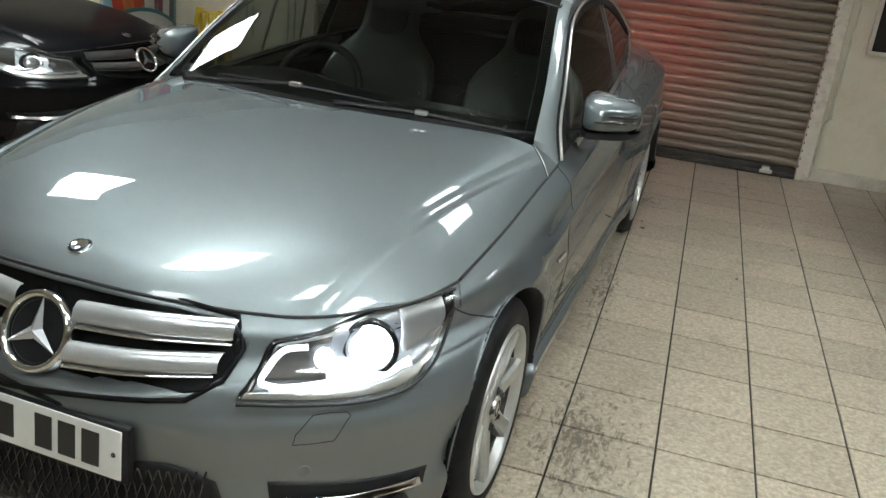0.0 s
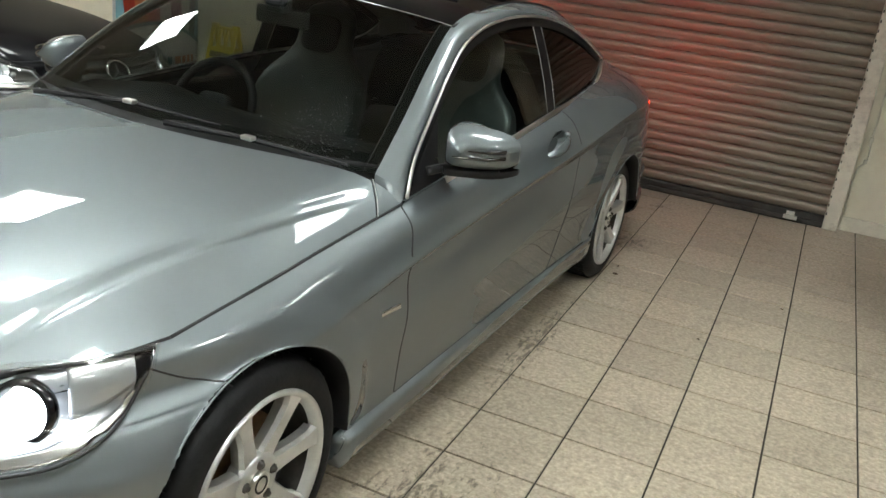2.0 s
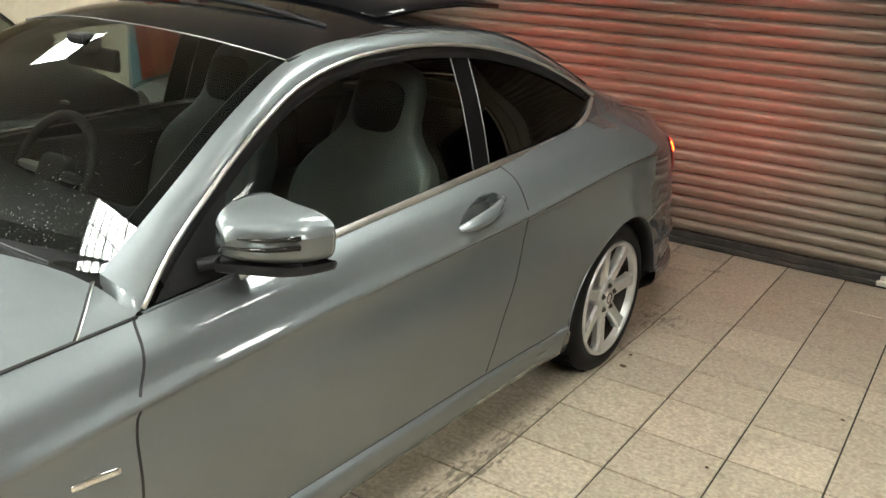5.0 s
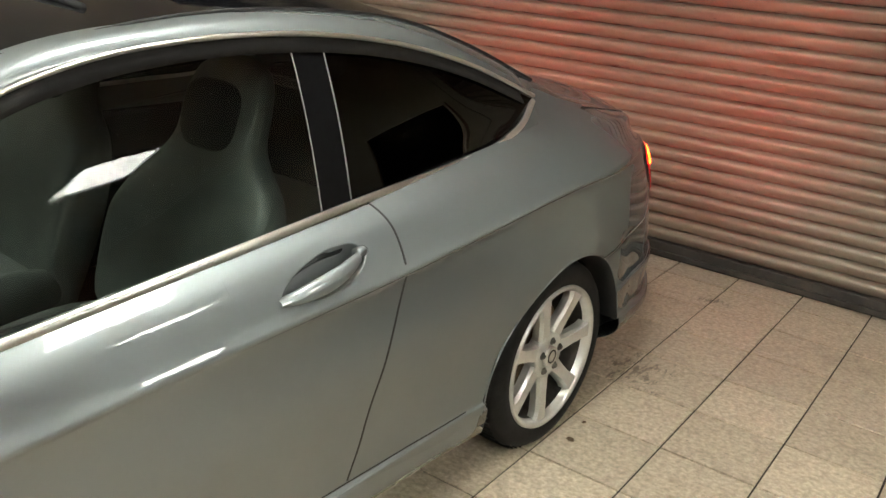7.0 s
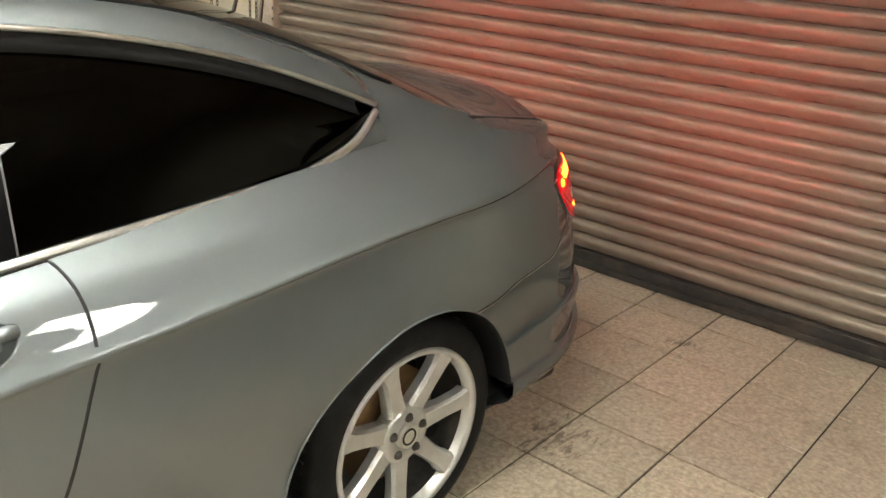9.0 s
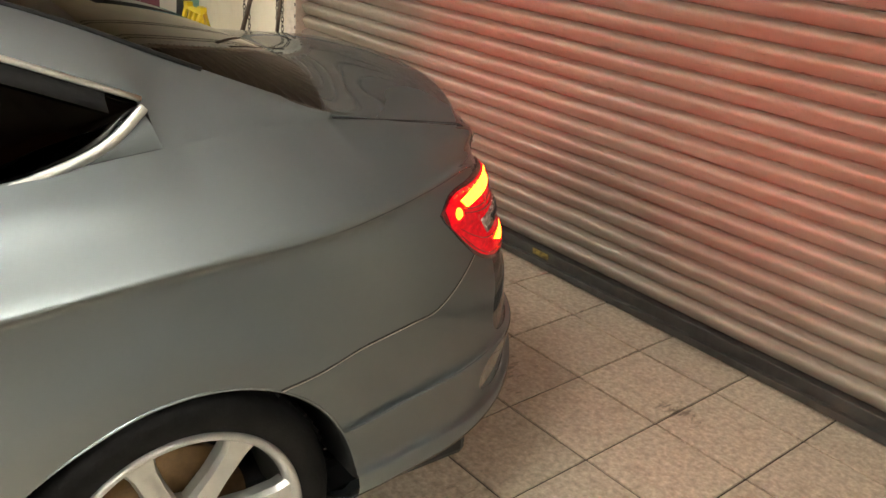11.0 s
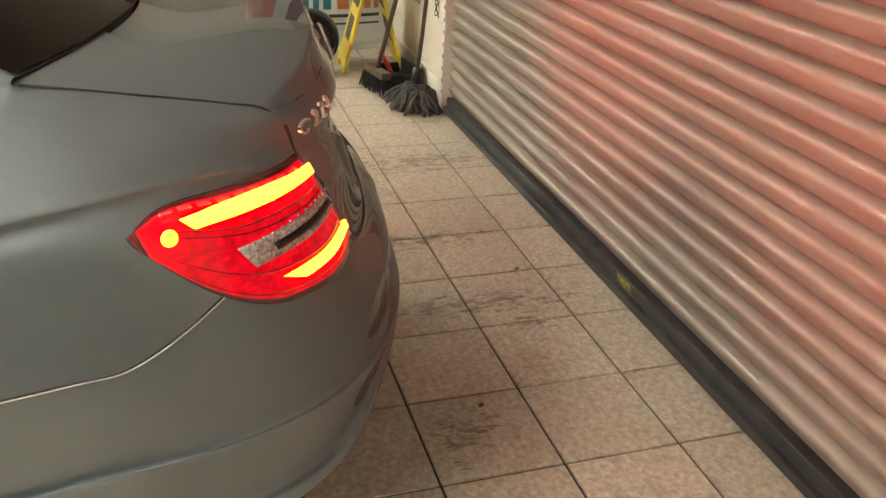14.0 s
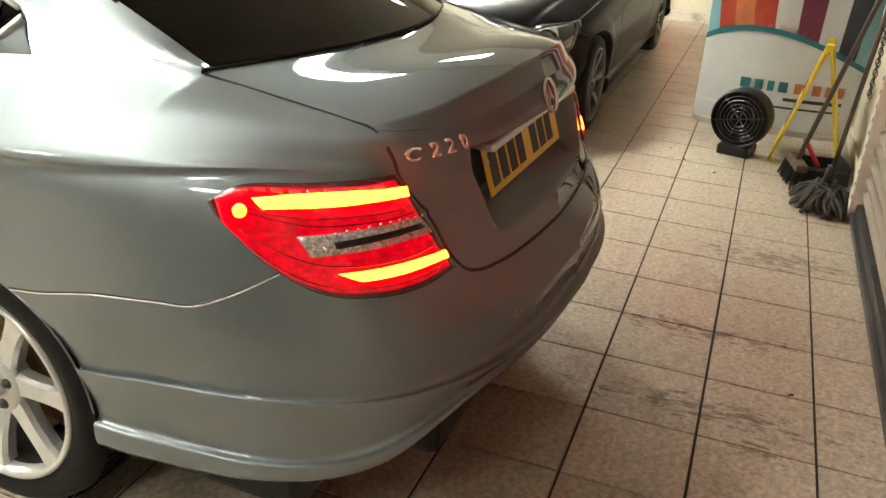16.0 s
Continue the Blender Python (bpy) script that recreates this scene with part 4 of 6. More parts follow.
def both(ob):
    """The same part on the other side of the car."""
    c = mirror_of(ob, ob.parent)
    return c


def shrink(top, bot, a, b, c, d):
    """A smaller piece of the panel between two edges: a..b along, c..d across."""
    A, C = curve3(top, 161), curve3(bot, 161)
    i = np.linspace(a * 160, b * 160, 9)
    k, f = np.minimum(i.astype(int), 159), (i - np.minimum(i.astype(int), 159))[:, None]
    A, C = A[k] * (1 - f) + A[k + 1] * f, C[k] * (1 - f) + C[k + 1] * f
    return [tuple(q) for q in A * (1 - c) + C * c], [tuple(q) for q in A * (1 - d) + C * d]


# head lamps
LT = [(.481, -.600, .668), (.551, -.529, .684), (.60, -.44, .703), (.655, -.355, .716), (.70, -.29, .724), (.742, -.235, .718)]
LB = [(.450, -.690, .570), (.579, -.600, .561), (.666, -.508, .553), (.716, -.432, .560), (.742, -.36, .588), (.749, -.262, .690)]
both(skin_patch("headlamp_housing", LT, LB, GLOSSBLACK, car, lift=.003, label="black headlamp surround"))
a, b = shrink(LT, LB, .04, .93, .09, .90)
both(skin_patch("headlamp_reflector", a, b, REFLECTOR, car, lift=.0055, label="silver headlamp reflector"))
LEDW = mat("led_white", (1, 1, 1), .3, emit=(.82, .92, 1), power=4.5)
a, b = shrink(LT, LB, .02, .97, .875, .985)
both(skin_patch("lower_bezel", a, b, SATIN, car, lift=.0085, label="grey satin lower bezel"))
a, b = shrink(LT, LB, .45, .98, .015, .10)
both(skin_patch("upper_brow", a, b, GLOSSBLACK, car, lift=.0125, n=20, m=5, label="black upper brow"))
a, b = shrink(LT, LB, .64, .91, .16, .66)
both(skin_patch("indicator_reflector", a, b, SILVER, car, lift=.0085, n=14, m=6))
a, b = shrink(LT, LB, .90, .985, .10, .88)
both(skin_patch("outer_bezel", a, b, GLOSSBLACK, car, lift=.0105, n=12, m=8))
a, b = shrink(LT, LB, .05, .30, .14, .72)
both(skin_patch("inner_bezel", a, b, BARREL, car, lift=.0085, n=12, m=6))
a, b = shrink(LT, LB, .10, .66, .75, .86)
both(skin_patch("running_light", a, b, LEDW, car, lift=.0095, label="lit white running light"))
for ed in (LT, LB):
    C = curve3([np.array(SKIN.find_nearest(Vector(q))[0]) + np.array((.012, -.016, .010 if ed is LT else .0)) for q in ed], 40)
    both(part("lens_gasket", tube_bm(C, .004, 6), SEAM, car, "black lens gasket", True))
DRL = [np.array(SKIN.find_nearest(Vector(q))[0]) + np.array((.008, -.014, .004)) for q in ((.545, -.56, .655), (.510, -.595, .652), (.486, -.630, .632), (.482, -.645, .610), (.515, -.630, .600), (.56, -.60, .602))]
both(part("light_guide", tube_bm(curve3(DRL, 24), .0065, 8), LEDW, car, "lit white light guide", True))
pc = Vector((.640, -.462, .640))
pn = Vector((.42, -.86, .28)).normalized()


def disc(name, c, n, prof, material, parent, seg=28, label=""):
    ob = part(name, lathe_bm(prof, seg, "z"), material, parent, label, True)
    ob.matrix_basis = Matrix.Translation(c) @ n.to_track_quat("Z", "Y").to_matrix().to_4x4()
    return ob


def disc_both(*a, **k):
    ob = disc(*a, **k)
    return both(ob)


disc_both("projector_ring", pc, pn, [(.064, -.01), (.064, .014), (.052, .018), (.050, .0)], GLOSSBLACK, car)
disc_both("projector_lens", pc, pn, [(.0005, .026), (.02, .024), (.038, .017), (.050, .004)], XENON, car, label="glaring lit headlamp projector")
disc_both("side_light", Vector((.574, -.545, .632)), pn, [(.0005, .010), (.012, .008), (.020, .002), (.021, -.01)], XENON, car, label="small lit side light")
ob = skin_patch("headlamp_lens", LT, LB, LENS, car, lift=.030, solid=.002, label="clear headlamp lens")
ob.visible_shadow = False
both(ob).visible_shadow = False

# grille
gt = [(x, -.66, z) for x, z in ((0, .722), (.16, .720), (.26, .714), (.35, .704), (.40, .690))]
gb = [(x, -.72, z) for x, z in ((0, .537), (.12, .541), (.24, .558), (.36, .576), (.40, .60))]
GRILLE_DARK = mat("grille_black", (0.005, 0.005, 0.005), 0.65, var=0.1, spec=0.12)
INKBLUE = mat("badge_blue", (0.012, 0.018, 0.032), 0.25, var=0.05)
both(skin_patch("grille_backing", gt, gb, GRILLE_DARK, car, lift=.002, label="black grille backing"))


def bar(name, pts, h, d, material, label=""):
    """A grille blade: rounded section swept along points."""
    C = curve3(pts, 24)
    sec = [(0, -h / 2), (-d * .5, -h / 2), (-d, -h * .36), (-d * 1.05, -.1 * h), (-d * .85, h * .28), (-d * .4, h / 2), (0, h / 2)]
    P = np.array([[c + np.array((0, y, z)) for y, z in sec] for c in C])
    ob = grid_mesh(name, P, material, car, label, outward=(0, -1, 0))
    return both(ob)


bar("grille_bar", [(.075, -.690, .676), (.24, -.665, .682), (.405, -.600, .680)], .046, .028, SILVER, "silver grille blade")
bar("grille_bar", [(.085, -.735, .606), (.24, -.705, .614), (.395, -.640, .620)], .042, .030, SILVER, "silver grille blade")
bar("grille_bar_edge", [(.075, -.702, .650), (.24, -.677, .656), (.405, -.612, .657)], .007, .022, CHROME)
bar("grille_bar_edge", [(.085, -.747, .581), (.24, -.717, .590), (.395, -.652, .598)], .007, .022, CHROME)
GO = [(0, .733), (.16, .731), (.27, .725), (.36, .714), (.412, .700), (.428, .662), (.412, .596), (.372, .566), (.24, .547), (.09, .528), (0, .526)]
both(part("grille_frame", tube_bm(curve3([(x, on_end(x, min(z, .705), 0, True)[1] - .002 + max(0, z - .705) * .5, z) for x, z in GO], 70), .006, 8), GRILLE_DARK, car, "black grille frame", True))
sn = Vector((0, -.90, .44)).normalized()
sc = Vector((0, -.745, .630))
emb = empty("grille_emblem")
emb.parent = car
emb.matrix_basis = Matrix.Translation(sc) @ sn.to_track_quat("Z", "Y").to_matrix().to_4x4() @ Matrix.Diagonal((1.1, 1.1, 1, 1))
part("emblem_plate", lathe_bm([(.0005, -.010), (.060, -.010), (.066, -.016), (.068, -.05)], 40, "z"), PLASTIC, emb, "black emblem disc")
part("emblem_ring", lathe_bm([(.066, -.045), (.082, -.045), (.081, -.004), (.076, .006), (.070, .006), (.065, .0), (.064, -.02), (.066, -.045)], 48, "z"), CHROME, emb, "chrome ring", True)
bm = bmesh.new()
for k in range(3):
    q = math.pi / 2 + 2 * math.pi * k / 3
    d1, d2 = Vector((math.cos(q), math.sin(q), 0)), Vector((-math.sin(q), math.cos(q), 0))
    c0, tip, l, r = bm.verts.new((0, 0, .008)), bm.verts.new(d1 * .068), bm.verts.new(d1 * .008 + d2 * .013 + Vector((0, 0, -.004))), bm.verts.new(d1 * .008 - d2 * .013 + Vector((0, 0, -.004)))
    bm.faces.new((c0, l, tip))
    bm.faces.new((c0, tip, r))
part("emblem_star", bm, SILVER, emb, "three-spoked silver emblem")
bb, bn = Vector((0, -.603, bonnet_z(0, -.603) + .001)), Vector((0, -.30, .95)).normalized()
disc("bonnet_badge", bb, bn, [(.0005, .0025), (.017, .0025), (.019, .004), (.021, .0042), (.022, .003), (.0262, .0025), (.027, -.004)], CHROME, car, label="round chrome bonnet badge")
disc("badge_field", bb, bn, [(.0185, .0046), (.0195, .0049), (.0245, .0036), (.0255, .0026)], INKBLUE, car, label="dark rim of the bonnet badge")

# front plate with plain bars for its writing
fp = empty("front_plate")
fp.parent = car
fp.matrix_basis = pose(0, -.800, .438, -4, 0, 0)
part("plate_holder", box_bm(-.275, .275, .0, .02, -.064, .064, .004), PLASTIC, fp)
part("plate_sheet", box_bm(-.26, .26, -.004, .0, -.056, .056, .0015), PLATE_W, fp, "white number plate")
for x in (-.235, -.175, -.115, -.055, .045, .105, .165):
    part("plate_bar", box_bm(x - .002, x + .042, -.0055, -.0042, -.039, .039), INK, fp)
for s in (1, -1):
    part("plate_screw", lathe_bm([(.0005, -.007), (.005, -.006), (.006, -.003)], 12, "y"), INK, fp).location = (s * .242, 0, 0)

# lower front: intake with mesh, slots with bright blades, washer covers, sensors
ib = [(0, -.78, .395), (.20, -.765, .395), (.34, -.74, .405), (.42, -.71, .37)]
il = [(0, -.77, .215), (.20, -.76, .215), (.34, -.735, .22), (.46, -.69, .24)]
both(skin_patch("lower_intake", ib, il, PLASTIC, car, lift=.004, label="black lower intake"))
bm = bmesh.new()
for k in range(-3, 22):
    for s in (1, -1):
        pts = []
        for f in np.linspace(0, 1, 6):
            x = k * .024 + s * .07 * (f - .5)
            if x < 0 or x > .42 - .03 * f + .04:
                continue
            z = .385 - .16 * f
            h, nn, _, _ = SKIN.find_nearest(Vector((x, -.80, z)))
            pts.append(tuple(h + Vector((0, -.008, 0))))
        if len(pts) > 2:
            tube_bm(pts, .0022, 4, bm)
both(part("intake_mesh", bm, GLOSSBLACK, car, "black diamond mesh"))
ft = [(.515, -.66, .368), (.65, -.55, .352), (.757, -.385, .342)]
fb = [(.525, -.658, .300), (.66, -.54, .296), (.758, -.40, .300)]
both(skin_patch("bumper_slot", ft, fb, PLASTIC, car, lift=.003, n=16, label="black bumper slot"))
both(skin_patch("slot_blade", [(.53, -.655, .335), (.66, -.545, .322), (.745, -.41, .325)], [(.53, -.655, .308), (.66, -.54, .300), (.75, -.41, .300)], CHROME, car, lift=.014, n=16, label="bright chrome bumper blade"))


def seam(name, pts, width=.005, snap=True, lift=.0008, material=SEAM):
    C = curve3(pts, max(12, 8 * len(pts)))
    if snap:
        C = np.array([np.array(SKIN.find_nearest(Vector(p))[0]) for p in C])
    return both(line_on(name, C, width, material, car, n=len(C), lift=lift))


WC = [(.588, -.609, .532), (.615, -.585, .534), (.646, -.561, .532), (.650, -.558, .526), (.626, -.585, .470), (.590, -.612, .467), (.556, -.634, .467), (.560, -.632, .490), (.588, -.609, .532)]
WC = [tuple(np.array(WC[k]) * (1 - f) + np.array(WC[k + 1]) * f) for k in range(len(WC) - 1) for f in (0, .25, .5, .75)]
seam("washer_cover_seam", WC + WC[:1], .0018)
disc_both("parking_sensor", Vector(on_end(.574, .393, 0, True)), Vector((.5, -.85, 0)).normalized(), [(.0005, .002), (.011, .002), (.0125, .0035), (.014, .002), (.014, -.004)], PAINT, car)
for x in (.28,):
    disc_both("rear_sensor", Vector(on_end(.36, .53, 0)), Vector((.2, .95, 0)).normalized(), [(.0005, .002), (.011, .002), (.0125, .0035), (.014, .002), (.014, -.004)], PAINT, car)
disc("tow_eye_cover", Vector(on_end(-.36, .50, 0)), Vector((-.15, .95, 0)).normalized(), [(.0005, .002), (.022, .002), (.024, -.003)], PAINT, car)

# panel gaps
FL = curve3(EDGE[6:10], 40)
both(part("bonnet_gap", tube_bm(FL, .0042, 6), SEAM, car, smooth=True))
FR = curve3([(p[0], p[1] - .002, p[2]) for p in EDGE[:7]], 50)
both(part("bonnet_front_gap", tube_bm(FR, .004, 6), SEAM, car, smooth=True))
seam("wing_gap", [(.752, -.265, .688), (.775, -.18, .640), (.822, -.108, .605)], .004)
seam("door_gap", [(.772, .652, .828), (.812, .632, .76), (.843, .602, .69), (.849, .596, .48), (.826, .622, .266)], .006)
seam("door_rear_gap", [(.728, 1.977, .950), (.761, 1.998, .913), (.803, 2.012, .861), (.831, 2.012, .800), (.866, 1.984, .709), (.869, 1.950, .618), (.866, 1.909, .518), (.850, 1.885, .386), (.838, 1.862, .30)], .006)
seam("door_sill_gap", [(.826, .622, .263), (.836, 1.2, .275), (.838, 1.862, .294), (.84, 2.30, .297)], .004)
RBG = [(.874, 2.936, .602), (.872, 2.989, .607), (.858, 3.12, .627), (.836, 3.251, .634), (.818, 3.326, .637), (.808, 3.352, .646), (.786, 3.411, .675), (.757, 3.478, .715)]
seam("rear_bumper_gap", RBG, .004)
# bright strip beside the gap, in place of light caught on its edge
seam("gap_edge", [(x, y, z - .0028) for x, y, z in RBG], .0022, lift=.0014, material=SATIN)
seam("boot_gap", [(.566, 3.58, .915), (.562, 3.613, .869), (.52, 3.67, .77), (.483, 3.698, .681), (.455, 3.712, .648), (.42, 3.725, .636), (.36, 3.74, .630), (.196, 3.765, .626), (0.0, 3.775, .622)], .007)
both(part("boot_side_gap", tube_bm(curve3([(.588, 3.20, .998), (.575, 3.34, .976), (.562, 3.50, .950), (.561, 3.55, .941), (.567, 3.582, .919)], 30), .0024, 6), SEAM, car, smooth=True))
PG = ((.690, .622), (.715, .596), (.735, .575), (.752, .555), (.771, .530))
both(part("pillar_gap", tube_bm([(x_, y_, bonnet_z(x_, y_) - .001) for x_, y_ in PG], .0030, 6), SEAM, car, smooth=True))
# pale strip along the pillar gap, standing for its lit edge
both(part("gap_edge", tube_bm([(x_ + .003, y_ + .003, bonnet_z(x_, y_) + .0005) for x_, y_ in PG], .0013, 5), SATIN, car, smooth=True))
# bright lamp-side badge on the wing
both(skin_patch("wing_badge", [(.85, .45, .590), (.85, .50, .589), (.85, .548, .586)], [(.85, .45, .578), (.85, .50, .576), (.85, .548, .573)], CHROME, car, n=12, m=4, lift=.004, label="slim bright badge strip on the wing"))

# tail lamps
TT = [(.771, 3.338, .826), (.748, 3.368, .846), (.683, 3.478, .858), (.626, 3.56, .865), (.571, 3.608, .869)]
TB = [(.777, 3.352, .812), (.769, 3.414, .753), (.748, 3.469, .705), (.706, 3.545, .664), (.661, 3.598, .654), (.576, 3.659, .650), (.486, 3.697, .665)]
both(skin_patch("tail_lamp_rim", TT, TB, GLOSSBLACK, car, lift=.003, n=40, m=14))
a, b = shrink(TT, TB, .008, .994, .010, .990)
both(skin_patch("lamp_border", a, b, RED_DARK, car, lift=.006, n=40, m=14, label="dark red border of the tail lamp"))
a, b = shrink(TT, TB, .045, .965, .055, .945)
both(skin_patch("tail_lamp", a, b, RED_LENS, car, lift=.008, n=40, m=14, label="glowing red tail lamp lens"))
both(skin_patch("upper_light_bar", [(.739, 3.407, .834), (.65, 3.535, .842), (.559, 3.619, .841)], [(.742, 3.43, .820), (.665, 3.544, .822), (.561, 3.625, .824)], RED_GLOW, car, lift=.0115, n=18, m=4, label="lit amber-yellow light bar"))
both(skin_patch("lower_light_bar", [(.694, 3.553, .706), (.60, 3.63, .706), (.510, 3.682, .707)], [(.668, 3.585, .688), (.60, 3.64, .688), (.508, 3.686, .692)], RED_GLOW, car, lift=.0115, n=18, m=4, label="lit amber-yellow light bar"))
both(skin_patch("reversing_strip", [(.727, 3.488, .776), (.64, 3.59, .782), (.551, 3.648, .785)], [(.718, 3.513, .739), (.63, 3.605, .745), (.533, 3.665, .751)], CLEAR_STRIP, car, lift=.0115, n=18, m=4, label="clear reversing lamp strip"))
both(skin_patch("strip_slot", [(.690, 3.54, .764), (.62, 3.605, .769), (.555, 3.648, .773)], [(.690, 3.545, .752), (.62, 3.61, .758), (.550, 3.655, .764)], PLASTIC, car, lift=.0145, n=14, m=3))
for v0, a0, a1 in ((.30, .12, .95), (.36, .16, .95), (.70, .14, .95), (.90, .12, .92)):
    a, b = shrink(TT, TB, a0, a1, v0, v0 + .010)
    both(skin_patch("lens_rib", a, b, RED_DARK, car, lift=.0105, n=30, m=3))
for k in range(9):
    f0 = .16 + .083 * k
    a, b = shrink(TT, TB, f0, f0 + .055, .070, .105)
    both(skin_patch("lens_facet", a, b, RED_FACET, car, lift=.0095, n=6, m=3))
for k in range(12):
    for s, dz in ((0, .007), (1, -.009)):
        f = k / 11
        p = np.array((.715 - .17 * f, 3.515 + .138 * f, .768 + .01 * f)) + np.array((0, 0, .008 if s == 0 else -.015))
        h, nn, _, _ = SKIN.find_nearest(Vector(p))
        nn = nn if nn.y > 0 else -nn
        disc_both("led", h + nn * .0105, nn, [(.0005, .0025), (.0022, .002), (.0034, -.001)], CHROME, car, 8)
h, nn, _, _ = SKIN.find_nearest(Vector((.757, 3.394, .817)))
nn = nn if nn.x > 0 else -nn
disc_both("round_light", h + nn * .009, nn, [(.0005, .005), (.009, .004), (.013, -.001)], RED_SPOT, car, label="small lit orange round light")

# the lamps' optics throw their beam back and level
for s_ in (1, -1):
    sp_ = bpy.data.lights.new("tail_beam", "SPOT")
    sp_.energy, sp_.color, sp_.spot_size, sp_.spot_blend, sp_.shadow_soft_size = 25, (1, .045, .026), radians(86), 1.0, .05
    so_ = new("tail_beam", sp_)
    so_.parent = car
    so_.matrix_basis = look((s_ * .63, 3.66, .775), (s_ * .60, 4.70, .90))

# rear plate, handle strip and letters
rp_ = empty("rear_plate")
rp_.parent = car
rp_.matrix_basis = pose(0, 3.668, .786, -18, 0, 180)
part("plate_sheet", box_bm(-.26, .26, -.004, .0, -.056, .056, .0015), PLATE_Y, rp_, "yellow number plate")
for x in (-.235, -.175, -.115, -.055, .045, .105, .165):
    part("plate_bar", box_bm(x - .002, x + .042, -.0055, -.0042, -.039, .039), INK, rp_)
for s in (1, -1):
    part("plate_screw", lathe_bm([(.0005, -.007), (.005, -.006), (.006, -.003)], 12, "y"), SATIN, rp_).location = (s * .242, 0, .02)
part("boot_handle", box_bm(-.312, .312, 3.650, 3.703, .852, .872, .006), SATIN, car, "satin boot handle strip")
for ch, f0 in (("C", 0.0), ("2", .34), ("2", .58), ("0", .82)):
    tx = bpy.data.curves.new("letter", "FONT")
    tx.body = ch
    tx.size = .037
    tx.extrude = .0022
    tx.bevel_depth = .0006
    to = bpy.data.objects.new("tmp_text", tx)
    scene.collection.objects.link(to)
    dg = bpy.context.evaluated_depsgraph_get()
    me = bpy.data.meshes.new_from_object(to.evaluated_get(dg))
    bpy.data.objects.remove(to)
    x0, z0 = .545 - .150 * f0, .884 + .004 * f0
    ya, yb, yc = on_end(x0, z0)[1], on_end(x0 - .024, z0)[1], on_end(x0 - .012, z0 + .025)[1]
    for v in me.vertices:
        y = ya + (yb - ya) * v.co.x / .024 + (yc - (ya + yb) / 2) * v.co.y / .025
        v.co = Vector((x0 - v.co.x, y + .005 + v.co.z, z0 + v.co.y))
    link("model_letter", me, CHROME, car, "chrome letter " + ch, False)
rb = empty("boot_badge")
rb.parent = car
rb.matrix_basis = Matrix.Translation(Vector((0, on_end(0, .912)[1] + .004, .912))) @ Vector((0, .93, .36)).normalized().to_track_quat("Z", "Y").to_matrix().to_4x4()
part("badge_ring", lathe_bm([(.034, -.006), (.042, -.006), (.041, .004), (.036, .005), (.033, .0), (.034, -.006)], 36, "z"), CHROME, rb, "chrome ring", True)
bm = bmesh.new()
for k in range(3):
    q = math.pi / 2 + 2 * math.pi * k / 3
    d1, d2 = Vector((math.cos(q), math.sin(q), 0)), Vector((-math.sin(q), math.cos(q), 0))
    c0, tip, l, r = bm.verts.new((0, 0, .005)), bm.verts.new(d1 * .035), bm.verts.new(d1 * .004 + d2 * .007), bm.verts.new(d1 * .004 - d2 * .007)
    bm.faces.new((c0, l, tip))
    bm.faces.new((c0, tip, r))
part("badge_star", bm, CHROME, rb)
# lower rear: dark diffuser
part("diffuser", box_bm(-.50, .50, 3.50, 3.69, .20, .36, .02), PLASTIC, car, "black rear diffuser")

# door handle over its hollow
HC = [on_side(y, z, o) for y, z, o in ((1.652, .814, -.002), (1.675, .815, .008), (1.72, .818, .016), (1.78, .826, .020), (1.84, .840, .018), (1.872, .850, .010))]
HC = curve3(HC, 26)
rows = []
for k, c in enumerate(HC):
    f = k / 25
    hz = .003 + .0165 * math.sin(math.pi * min(1, .06 + f * .80)) ** .8
    rows.append([c + np.array((.011 * math.cos(q) - .35 * hz * math.sin(q), 0, hz * math.sin(q))) for q in np.linspace(0, 2 * math.pi, 17)])
both(grid_mesh("door_handle", np.array(rows), PAINT, car, "body-coloured pull handle"))
HC = curve3([on_side(y, z, o) for y, z, o in ((1.872, .858, .008), (1.885, .860, .008), (1.899, .860, .001))], 8)
both(part("handle_cap", tube_bm(HC, .013, 10), PAINT, car, smooth=True))


